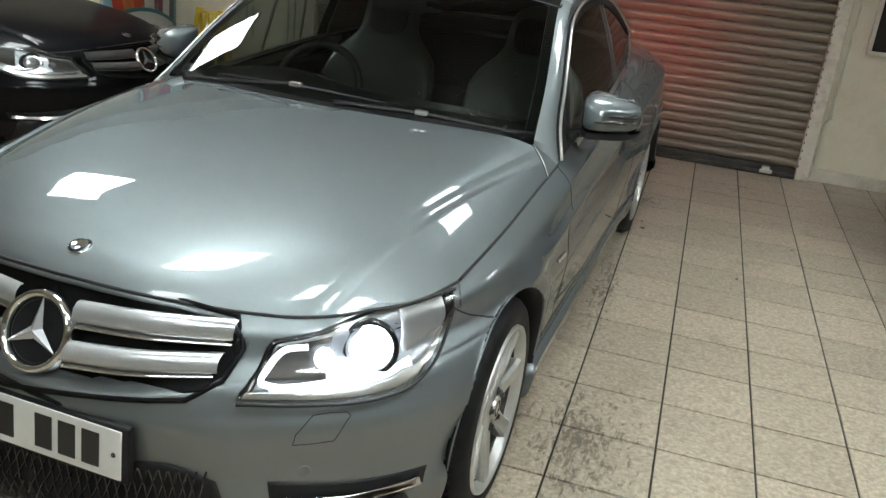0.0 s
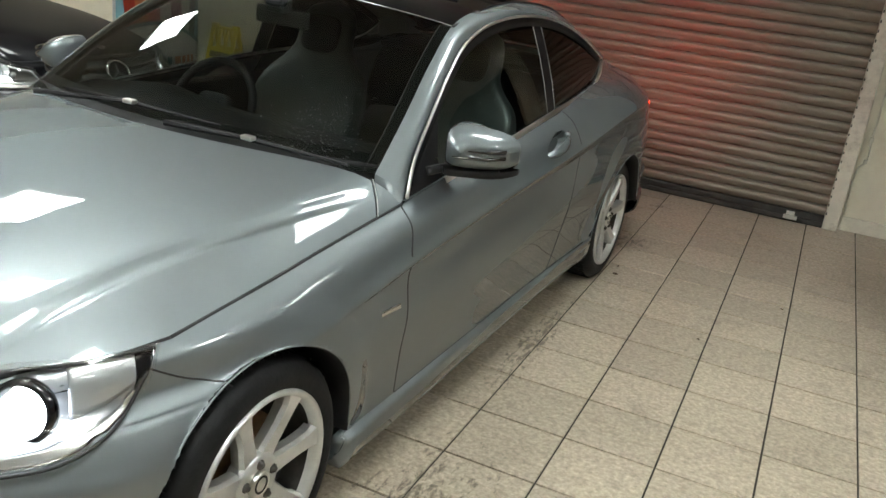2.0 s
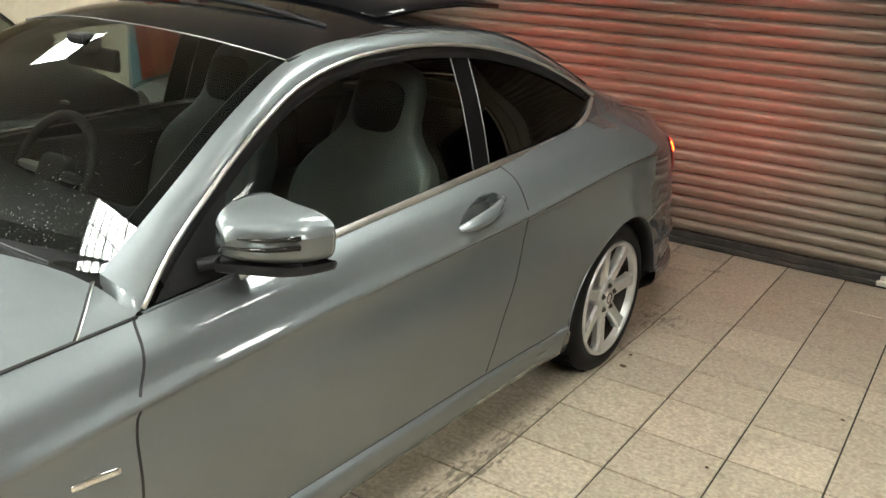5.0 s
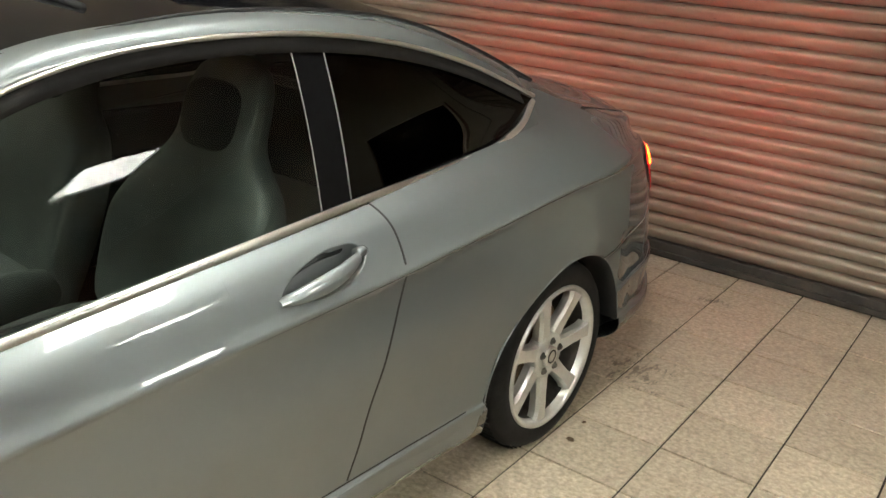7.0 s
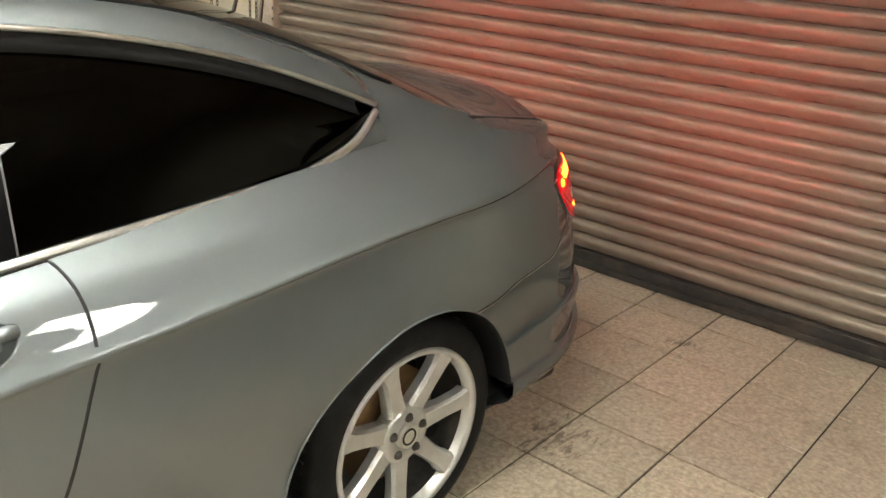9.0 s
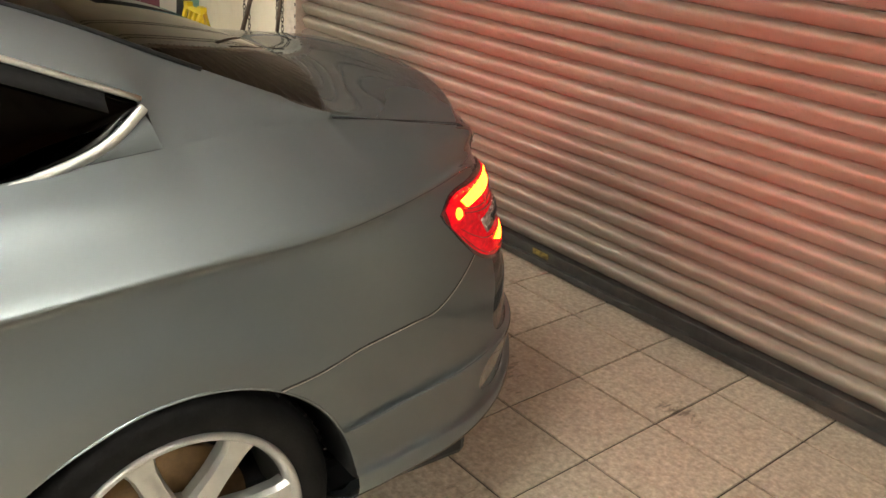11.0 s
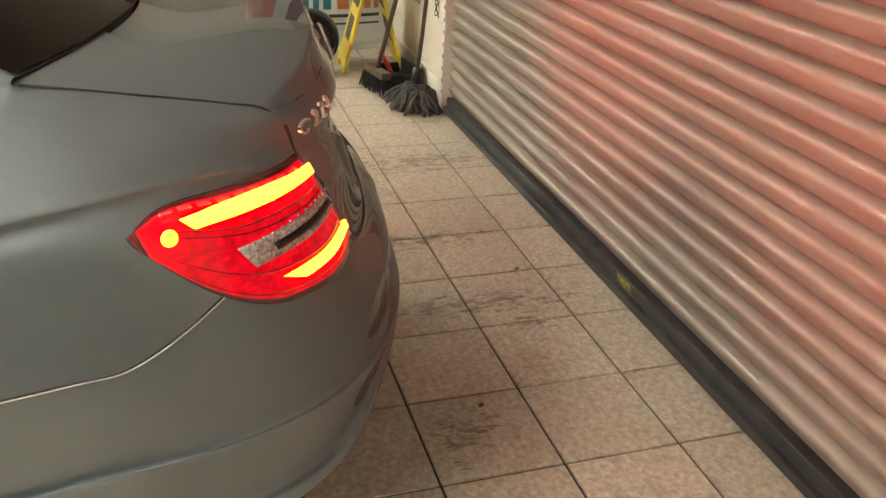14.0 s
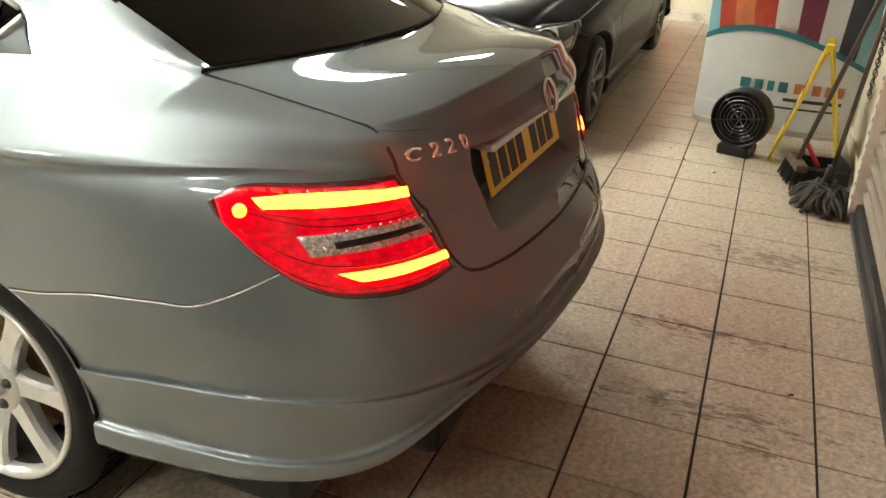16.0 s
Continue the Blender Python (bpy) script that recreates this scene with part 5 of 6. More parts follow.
# door mirrors
def door_mirror():
    m = empty("door_mirror")
    m.parent = car
    U, W = np.linspace(0, 2 * math.pi, 33), np.linspace(0, 1, 13)
    rows = []
    for w in W:                              # along the front-to-rear depth, nose forward
        y = .80 + .155 * w
        s = (max(0, 1 - (1 - w) ** 2.2)) ** .42 * (1 - .03 * w)
        row = []
        for u in U:
            c, q = math.cos(u), math.sin(u)
            ex = np.sign(c) * abs(c) ** .45
            ez = np.sign(q) * abs(q) ** .45
            x = .868 + .098 * ex * s + .014 * w
            z = .972 + (.064 + .006 * (1 - ex)) * ez * s - (.026 * (ex + 1) / 2 if ez > 0 else 0)
            row.append((x, y + .05 * max(0, (ex + .2)) * (1 - .3 * w), z))
        rows.append(row)
    P = np.array(rows)
    grid_mesh("mirror_cap", P, PAINT, m, outward=None)
    c = P[-1]
    bm = bmesh.new()
    bm.faces.new([bm.verts.new(tuple(q + np.array((0, -.006, 0)))) for q in c[:-1]])
    part("mirror_glass", bm, CHROME, m, "mirror glass")
    # indicator blades: two dark slots round the nose
    for z0, x0, x1 in ((.979, .885, .962), (.959, .845, .962)):
        pts = []
        for x in np.linspace(x0, x1, 10):
            f = (x - .868) / .104
            e = min(1, abs(f))
            wv = 1 - (max(0, 1 - e ** 3.2)) ** .42
            pts.append((x, .796 + .155 * wv + .05 * max(0, f + .2) * (1 - .3 * wv), z0))
        part("indicator_slot", tube_bm(pts, [.002 + .0042 * (k / 9) for k in range(10)], 6), GLOSSBLACK, m, "dark indicator blade", True)
    part("mirror_foot", tube_bm(curve3([(.762, .815, .893), (.79, .86, .900), (.84, .885, .904), (.945, .930, .908)], 20), [.014] * 8 + [.009] * 12, 10), PLASTIC, m, "black mirror foot", True)
    bm = bmesh.new()
    ia, ib_ = 16, 0                          # inner and outer edge of the cap
    outl = [P[k, ia] for k in range(1, 13)] + [P[k, ib_] for k in range(12, 0, -1)]
    c0 = np.mean([q[:2] for q in outl], axis=0)
    rws = []
    for z, sc_ in ((.892, .90), (.896, 1.0), (.908, 1.03), (.914, 1.02)):
        rws.append([(c0[0] + (q[0] - c0[0]) * sc_, c0[1] + (q[1] - c0[1]) * sc_, z) for q in outl + outl[:1]])
    rws.insert(0, [(c0[0], c0[1], .891)] * len(rws[0]))
    grid_mesh("mirror_base", np.array(rws), PLASTIC, m, "black mirror underside")
    return m


dm = door_mirror()
dm2 = empty("door_mirror")
dm2.parent = car
for ch in list(dm.children):
    mirror_of(ch, dm2)
# black sail in front of the door window
both(grid_mesh("mirror_sail", np.array([[(.776, .70, .845), (.770, .90, .862)], [(.755, .76, .90), (.748, .905, .915)], [(.735, .86, .985), (.722, .925, 1.03)]]), PLASTIC, car, "black mirror sail"))

# wipers
for a, b, c in (((-.55, .555, .905), (-.096, .50, .955), (.12, .50, .955)), ((.05, .515, .925), (.349, .505, .935), (.62, .60, .925))):
    part("wiper_arm", tube_bm([(a[0], a[1] - .02, a[2] + .012), (b[0], b[1], b[2] + .014)], [.010, .006], 6), PLASTIC, car, "black wiper arm")
    part("wiper_blade", tube_bm([(b[0] - .32, b[1] + .035, b[2] - .002), (b[0], b[1] + .02, b[2] + .008), (b[0] + .30, b[1] + .055, b[2] - .004)], [.004, .008, .004], 6), PLASTIC, car, "black wiper blade")
    part("wiper_clip", box_bm(b[0] - .02, b[0] + .02, b[1] - .012, b[1] + .012, b[2] + .010, b[2] + .024, .004), SATIN, car, "pale wiper clip")


def on_screen(y, w):
    """A point of the windscreen: y along the rail, w across from -1 to 1."""
    x, z = xs_at(RAIL, y)
    f = (y - .64) / .60
    return np.array((x * w, y + (-.13 * (1 - f) - .08 * f) * (1 - w * w), z + float(spl(CROWN, y)) * (1 - abs(w) ** 2.2) + .013 * math.sin(math.pi * f) * (1 - w * w)))


# dried water drops on the screen and the door glass
DROPS = mat("water_drops", (0.55, 0.57, 0.56), 0.15, 0, 0.5, var=0.1)
rnd = random.Random(11)
bm = bmesh.new()


def drop(p, n, r):
    q = n.to_track_quat("Z", "Y")
    ring_ = [bm.verts.new(p + q @ Vector((r * math.cos(a), r * math.sin(a), .0002))) for a in (0, 1.257, 2.513, 3.770, 5.027)]
    top_ = bm.verts.new(p + q @ Vector((0, 0, r * .5)))
    for k in range(5):
        bm.faces.new((ring_[k], ring_[(k + 1) % 5], top_))


for k in range(420):
    y, w = .665 + abs(rnd.gauss(0, .13)), .70 + rnd.gauss(0, .13)
    if not (.2 < w < .90 and y < 1.15):
        continue
    a_, b_, c_ = on_screen(y, w), on_screen(y + .01, w), on_screen(y, w + .01)
    n_ = Vector(np.cross(c_ - a_, b_ - a_)).normalized()
    n_ = n_ if n_.z > 0 else -n_
    drop(Vector(a_) + n_ * .001, n_, rnd.choice((.0006, .0008, .0010, .0015)))
for k in range(110):
    y, v = rnd.uniform(1.25, 1.72), rnd.uniform(.25, .85)
    (xt, zt), (xb_, zb) = xs_at(WTOP, y), xs_at(WBOT, y)
    p_ = Vector((xb_ + (xt - xb_) * v + .010 * math.sin(math.pi * v) - .006, y, zb + (zt - zb) * v))
    n_ = Vector((.9, 0, .4)).normalized()
    drop(p_ + n_ * .001, n_, rnd.choice((.0005, .0007, .0009)))
tagged(part("water_drops", bm, DROPS, car, "dried water drops on the glass"), kind="stuff")
# cowl between bonnet and screen
rows = []
for w in np.linspace(1, -1, 33):
    y0 = .66 - .21 * (1 - (.70 * w / .774) ** 2)
    c_ = bonnet_z(abs(.70 * w), y0 - .01)
    e_ = on_screen(.668, w)
    m_ = np.array((.70 * w, y0 + .015, min(c_ - .014, e_[2] - .012)))
    rows.append([(.70 * w, y0 - .02, c_ - .014), tuple(m_), tuple(m_ * .55 + e_ * .45 - np.array((0, 0, .006))), tuple(e_ + np.array((0, -.004, .0015)))])
grid_mesh("cowl", np.array(rows), GRILLE_DARK, car, "black cowl panel", outward=(0, 0, 1))
# black border of the windscreen along its foot and its pillars, with a fine grey edge
grid_mesh("foot_border", np.array([[on_screen(y_, w) + np.array((0, .0016, -.0022)) for y_ in np.linspace(.66, .700, 6)] for w in np.linspace(.985, -.985, 41)]), GRILLE_DARK, car, "black printed border at the screen's foot", outward=(0, -1, 1))
SB = [[on_screen(y_, 1 - k_ / xs_at(RAIL, y_)[0]) + np.array((0, .0014, -.0018)) for k_ in np.linspace(.002, .034, 5)] for y_ in np.linspace(.645, 1.235, 30)]
both(grid_mesh("screen_border", np.array(SB), GRILLE_DARK, car, "black printed border along the pillar", outward=(0, -1, 1)))
both(part("border_line", tube_bm([tuple(r_[-1]) for r_ in SB], .0011, 5), TRIMLINE, car, smooth=True))
part("screen_head", tube_bm([(.577 * w, 1.24 - .08 * (1 - w * w), 1.270 + .045 * (1 - abs(w) ** 2.2)) for w in np.linspace(1, -1, 21)], .0018, 6), TRIMLINE, car, "thin grey strip along the screen head")
part("wind_deflector", tube_bm([(.46 * w, 1.50 - .06 * (1 - w * w), 1.335 + .047 * (1 - abs(w) ** 2.2)) for w in np.linspace(1, -1, 21)], .009, 8), PLASTIC, car, "black sunroof wind deflector", True)
part("mirror_mount", box_bm(-.04, .04, 1.04, 1.10, 1.235, 1.285, .012), PLASTIC, car)
part("inside_mirror", box_bm(-.11, .11, 1.085, 1.105, 1.19, 1.25, .008), PLASTIC, car)

# tilted glass of the sunroof
P = np.array([[(.45 * w, y, z + .035 * (1 - abs(w) ** 2.2)) for w in np.linspace(1, -1, 15)] for y, z in ((1.72, 1.362), (1.95, 1.392), (2.15, 1.405), (2.38, 1.400))])
V, F = sheet(P, .014, (0, 0, -1))
me = bpy.data.meshes.new("sunroof_panel")
me.from_pydata(V.tolist(), [], [tuple(int(q) for q in f) for f in F])
link("sunroof_panel", me, ROOFGLASS, car, "tilted black glass sunroof panel")

# roof seam along the rail
both(part("roof_gap", tube_bm(curve3([(p[0] + .004, p[1], p[2]) for p in RAIL[3:9]], 50), .005, 6), PLASTIC, car, smooth=True))


# ---- cabin ----
def blob(name, c, r, material, parent, e=.55, rx=0, label="", n=24, m=16):
    """A rounded cushion (superellipsoid)."""
    U, W = np.linspace(0, 2 * math.pi, n + 1), np.linspace(-math.pi / 2, math.pi / 2, m)
    f = lambda v: np.sign(v) * abs(v) ** e
    P = np.array([[(f(math.cos(w)) * f(math.cos(u)) * r[0], f(math.cos(w)) * f(math.sin(u)) * r[1], f(math.sin(w)) * r[2]) for u in U] for w in W])
    ob = grid_mesh(name, P, material, parent, label)
    ob.matrix_basis = pose(*c, rx)
    return ob


for s in (1, -1):
    st = empty("front_seat")
    st.parent = car
    st.matrix_basis = pose(s * .36, 1.665, 0)
    blob("seat_cushion", (0, -.22, .46), (.26, .28, .09), LEATHER, st, rx=6)
    for q in (1, -1):
        blob("cushion_bolster", (q * .22, -.20, .50), (.055, .26, .085), LEATHER, st, e=.8, rx=6)
    # the back narrows into a fixed headrest
    SB = [(.46, .245, .060), (.60, .262, .075), (.74, .270, .080), (.84, .262, .076), (.91, .235, .068), (.97, .175, .058), (1.02, .142, .052), (1.08, .136, .050), (1.14, .128, .046), (1.18, .105, .038), (1.205, .055, .022), (1.212, .004, .004)]
    ks, U = np.linspace(0, len(SB) - 1, 46), np.linspace(0, 2 * math.pi, 41)
    prof_ = spl(list(zip(range(len(SB)), SB)), ks)
    P_ = []
    for z_, w_, d_ in prof_:
        yc_ = .05 + (z_ - .46) * .30
        wing_ = .055 * float(smooth_in(z_, .5, .62) * smooth_in(.95 - z_, 0, .14))
        P_.append([(np.sign(math.cos(u)) * abs(math.cos(u)) ** .62 * w_, yc_ + np.sign(math.sin(u)) * abs(math.sin(u)) ** .62 * d_ - (wing_ * abs(math.cos(u)) ** 3 if math.sin(u) < .3 else 0), z_) for u in U])
    grid_mesh("seat_back", np.array(P_), LEATHER, st)
    for q in (1, -1):
        part("seat_piping", tube_bm(curve3([(q * .16, .035, .50), (q * .165, .075, .66), (q * .160, .115, .82), (q * .125, .150, .93), (q * .085, .185, 1.03)], 20), .0035, 6), SEAM, st, smooth=True)
    blob("headrest_pad", (0, .195, 1.075), (.098, .030, .085), DASH, st, e=.6, rx=-14)
part("cabin_floor", box_bm(-.72, .72, .3, 2.9, .27, .34, .02), DASH, car)
blob("rear_bench", (0, 2.42, .55), (.62, .28, .12), LEATHER, car, rx=4)
blob("rear_backrest", (0, 2.72, .80), (.60, .08, .26), DASH, car, rx=-24)
part("parcel_shelf", box_bm(-.56, .56, 2.70, 3.20, .955, .985, .01), DASH, car)
part("bulkhead", box_bm(-.62, .62, .45, .50, .3, .82, .01), DASH, car)
both(part("door_card", box_bm(.68, .72, .66, 2.55, .33, .86, .02), DASH, car))
rows = [[(x, y, z) for x in np.linspace(-.62, .62, 21)] for y, z in ((.64, .875), (.70, .905), (.85, .915), (.95, .90), (1.0, .86), (1.02, .76), (1.0, .60))]
P = np.array(rows)
P[:, :, 2] += .035 * np.exp(-((P[:, :, 0] + .36) / .16) ** 2) * (P[:, :, 1] > .8) * (P[:, :, 2] > .8)
grid_mesh("dashboard", P, DASH, car, "dark dashboard", outward=(0, 0, 1))
sw = empty("steering_wheel")
sw.parent = car
sw.matrix_basis = pose(-.36, 1.16, .83, 65, 0, 0)
part("wheel_rim", tube_bm([(.185 * math.cos(q), .185 * math.sin(q), 0) for q in np.linspace(0, 2 * math.pi, 48, endpoint=False)], .016, 10, closed=True), DASH, sw, smooth=True)
blob("wheel_boss", (0, 0, -.01), (.075, .06, .03), DASH, sw)
for q in (0, math.pi, -math.pi / 2):
    part("wheel_spoke", tube_bm([(0, 0, -.005), (.175 * math.cos(q), .175 * math.sin(q), 0)], [.022, .014], 8), SATIN if q else DASH, sw)


# ---- the dark hatchbacks, built on the same shell ----
UNLIT = mat("unlit_lamp", (0.55, 0.56, 0.57), 0.12, 0.7, 0.6, var=0.15, scale=30)
DARK_ALLOY = mat("dark_alloy", (0.10, 0.10, 0.10), 0.4, 0.5, 0.3, var=0.1)
RED_OFF = mat("red_lens_off", (0.30, 0.01, 0.012), 0.12, 0, 1.0, var=0.1)
SWAP = {PAINT.name: BLACK_PAINT, XENON.name: UNLIT, "led_white": UNLIT, RED_LENS.name: RED_OFF, RED_GLOW.name: RED_OFF, RED_SPOT.name: RED_OFF, RED_FACET.name: RED_OFF, ALLOY.name: DARK_ALLOY, SILVER.name: DARK_ALLOY, LEATHER.name: DASH}
SKIP = {"model_letters", "sunroof_panel", "wing_badge", "plate_bar", "plate_sheet", "plate_screw", "plate_holder", "washer_cover_seam", "intake_mesh"}


def dark_car(m, scale, label):
    base = tagged(new("hatchback_car"), label, "car", "parked dark cars")
    base.matrix_basis = m @ Matrix.Diagonal((*scale, 1))
    made = {car: base}
    for o in car.children_recursive:
        if o.name.split(".")[0] in SKIP or o.parent not in made:
            continue
        c = o.copy()
        for k in [k for k in c.keys() if k == "label"]:
            del c[k]
        scene.collection.objects.link(c)
        c.parent = made[o.parent]
        c.matrix_parent_inverse = o.matrix_parent_inverse
        made[o] = c
        if o.type == "MESH" and o.material_slots and o.material_slots[0].material.name in SWAP:
            c.material_slots[0].link = "OBJECT"
            c.material_slots[0].material = SWAP[o.material_slots[0].material.name]
    return base


dark_car(pose(-3.74, -.17, 0, 0, 0, 90), (1.0, 1.0, .885), "glossy black hatchback car parked across the showroom")
# unseen car added as caster of the floor shadow beside the aisle
dark_car(pose(2.12, .62, 0, 0, 0, -90), (1.0, .90, .95), "glossy black hatchback car beside the aisle, out of view, added to cast a shadow")

# ---- shutter guides, skirting, window and cable ----
for nm, a, b in (("guide_rail", SH_L - .10, SH_L), ("guide_rail", SH_R, SH_R + .095)):
    g = tagged(empty(nm, (a + b) / 2, WALL_Y - .03), "cream painted steel guide rail of the shutter", "guide rail", "shutter guides")
    w = (b - a) / 2
    part("channel", box_bm(-w, w, -.055, .06, 0.002, 2.5, .006), TRIMP, g)
    s = 1 if a < 0 else -1
    for k in range(40):
        part("slot", box_bm(s * (w - .006) - .004, s * (w - .006) + .004, -.0565, -.054, .10 + k * .06, .118 + k * .06), INK, g)
tagged(box("baseboard", SH_R + .10, X1, WALL_Y - .002, WALL_Y + .02, 0, .095, TRIMP, None, .004), "scuffed cream skirting board", "skirting", kind="structure")
tagged(box("baseboard", X0, SH_L - .11, WALL_Y - .020, WALL_Y - .001, 0, .095, TRIMP, None, .004), "scuffed cream skirting board", "skirting", kind="structure")
tagged(box("baseboard", X0, X0 + .02, Y0, WALL_Y - .02, 0, .095, TRIMP, None, .004), "scuffed cream skirting board", "skirting", kind="structure")
win = tagged(empty("window_1", 1.295, WALL_Y + .012, .96), "dark window with a cream frame in the wall", "window", kind="structure")
for a in ((0, .9, 0, .03), (0, .9, .87, .90), (0, .03, .03, .87), (.87, .9, .03, .87)):
    part("window_frame", box_bm(a[0], a[1], -.03, .01, a[2], a[3], .004), TRIMP, win)
part("pane", box_bm(.03, .87, -.006, .004, .03, .87), GLOSSBLACK, win, "dark glass pane")
tagged(part("cable", tube_bm(curve3([(1.19, 2.128, 2.5), (1.185, 2.128, 1.2), (1.180, 2.128, .62), (1.178, 2.126, .47), (1.150, 2.124, .44), (1.142, 2.122, .40), (1.140, 2.12, .20), (1.135, 2.10, .05)], 70), .006, 8), TRIMP, smooth=True), "cream painted cable along the wall by the shutter", "cable")
for z in (.47, .62):
    tagged(box("cable_clip", 1.168, 1.192, 2.116, 2.136, z, z + .025, TRIMP), "small cream cable clip on the wall", "clip", "cable clips")


# ---- corner beyond the car: chains, banner, fan, sign, mop ----
def chain(x, y, z0, z1, name="chain"):
    bm = bmesh.new()
    n = int((z1 - z0) / .026)
    for k in range(n):
        z = z0 + k * .026
        pts = []
        for q in np.linspace(0, 2 * math.pi, 10, endpoint=False):
            u, v = .0075 * math.cos(q), .018 * math.sin(q)
            pts.append((x + (u if k % 2 else 0), y + (0 if k % 2 else u), z + v))
        tube_bm(pts, .0024, 4, bm, closed=True)
    return part(name, bm, BARM)


for x in (-3.13, -3.19, -3.52, -3.58):
    tagged(chain(x, 2.07, .45, 2.7), "dark steel pull chain of the shutter hanging by the wall", "chain", "pull chains")

C_TEAL = mat("print_teal", (0.014, 0.125, 0.145), 0.35, var=0.08)
C_RED = mat("print_red", (0.33, 0.04, 0.02), 0.35, var=0.15)
C_ORANGE = mat("print_orange", (0.42, 0.135, 0.045), 0.35, var=0.15)
C_PURPLE = mat("print_purple", (0.13, 0.02, 0.053), 0.35, var=0.1)
C_WHITE = mat("print_white", (0.50, 0.51, 0.50), 0.35, var=0.03)
C_NAVY = mat("print_navy", (0.02, 0.025, 0.04), 0.35, var=0.1)
C_SKY = mat("print_sky", (0.17, 0.35, 0.40), 0.35, var=0.08)


def banner():
    b = tagged(empty("display_stand", -4.42, 1.70, 0), "curved printed display stand with coloured rays above a white foot", "display stand")
    W = .50

    def surf(u, z, lift=0.0):                # u -1..1 along the curve
        a = u * 1.15
        return np.array((.20 * math.cos(a) + lift - .02, W * math.sin(a) / math.sin(1.15) * 1.0, z))

    def piece(name, f_lo, f_hi, u0, u1, m_, lift, n=24, k=6, label=""):
        P = np.array([[surf(u, f_lo(u) + (f_hi(u) - f_lo(u)) * j / k, lift) for j in range(k + 1)] for u in np.linspace(u0, u1, n)])
        return grid_mesh(name, P, m_, b, label, outward=(1, 0, 0))

    edge = lambda u: .50 + .10 * math.cos(u * 2.2 + .6) - .02 * u
    piece("stand_body", lambda u: .02, lambda u: 2.1, -1, 1, C_WHITE, 0)
    back = np.array([[surf(u, z, -.03) for z in (.02, 2.1)] for u in np.linspace(-1, 1, 24)])
    grid_mesh("stand_back", back, C_WHITE, b)
    cols = [C_SKY, C_RED, C_ORANGE, C_RED, C_WHITE, C_PURPLE, C_WHITE, C_NAVY, C_SKY, C_NAVY]
    for i, c in enumerate(cols):
        ua, ub = -1 + 2 * i / len(cols), -1 + 2 * (i + 1) / len(cols)
        # rays lean outwards with height
        P = []
        for u in np.linspace(ua, ub, 5):
            P.append([surf(max(-1, min(1, u + .30 * (z - .6) * (u - .1))), max(z, edge(u)), .003) for z in np.linspace(.40, 2.1, 14)])
        grid_mesh("printed_ray", np.array(P), c, b, outward=(1, 0, 0))
    piece("printed_edge", lambda u: edge(u) - .02, lambda u: edge(u) + .012, -1, 1, C_TEAL, .006, 40, 2)
    # the mark and the small lines under it are plain blocks of colour
    for ua, ub, c in ((-.42, -.32, C_TEAL), (-.28, -.20, C_TEAL), (-.16, -.10, C_TEAL), (-.06, .02, C_TEAL), (.08, .20, C_ORANGE), (.24, .32, C_ORANGE), (.36, .44, C_ORANGE), (.48, .55, C_ORANGE)):
        piece("printed_block", lambda u: .255, lambda u: .315, ua, ub, c, .004, 4, 1)
    piece("printed_line", lambda u: .205, lambda u: .225, .0, .55, BARM, .004, 8, 1)
    piece("printed_line", lambda u: .160, lambda u: .172, -.1, .55, BARM, .004, 8, 1)
    piece("foot_rail", lambda u: .0, lambda u: .03, -1, 1, SATIN, .008, 24, 1)
    return b


banner()


def drum_fan():
    f = tagged(empty("drum_fan", -3.72, 1.50, 0, -14), "round black drum fan on a low stand on the tiles", "fan")
    part("stand", box_bm(-.10, .08, -.085, .085, 0, .055, .008), PLASTIC, f)
    o = part("drum", lathe_bm([(.14, -.07), (.155, -.06), (.160, .0), (.155, .06), (.148, .07), (.143, .06), (.145, .0), (.14, -.06)], 48), PLASTIC, f, smooth=True)
    o.location = (0, 0, .205)
    for r in (.125, .103, .082, .062, .042):
        t = part("grille_ring", tube_bm([(.062, r * math.cos(q), r * math.sin(q)) for q in np.linspace(0, 2 * math.pi, 36, endpoint=False)], .0042, 6, closed=True), GLOSSBLACK, f, smooth=True)
        t.location = (0, 0, .205)
    for q in range(3):
        a = q * math.pi / 3 + .2
        t = part("grille_bar", tube_bm([(.060, -.145 * math.cos(a), -.145 * math.sin(a)), (.060, .145 * math.cos(a), .145 * math.sin(a))], .004, 6), GLOSSBLACK, f)
        t.location = (0, 0, .205)
    o = part("back_plate", lathe_bm([(.0005, -.055), (.143, -.055), (.143, -.062), (.0005, -.062)], 36), INK, f)
    o.location = (0, 0, .205)
    o = part("motor", lathe_bm([(.0005, .03), (.05, .025), (.055, -.05), (.0005, -.05)], 24), PLASTIC, f, smooth=True)
    o.location = (0, 0, .205)
    for z, y in ((.26, -.17), (.16, -.16)):
        part("side_rod", tube_bm([(0, y + .03, z), (0, y - .10, z + .012)], .006, 6), SATIN, f)
    return f


drum_fan()


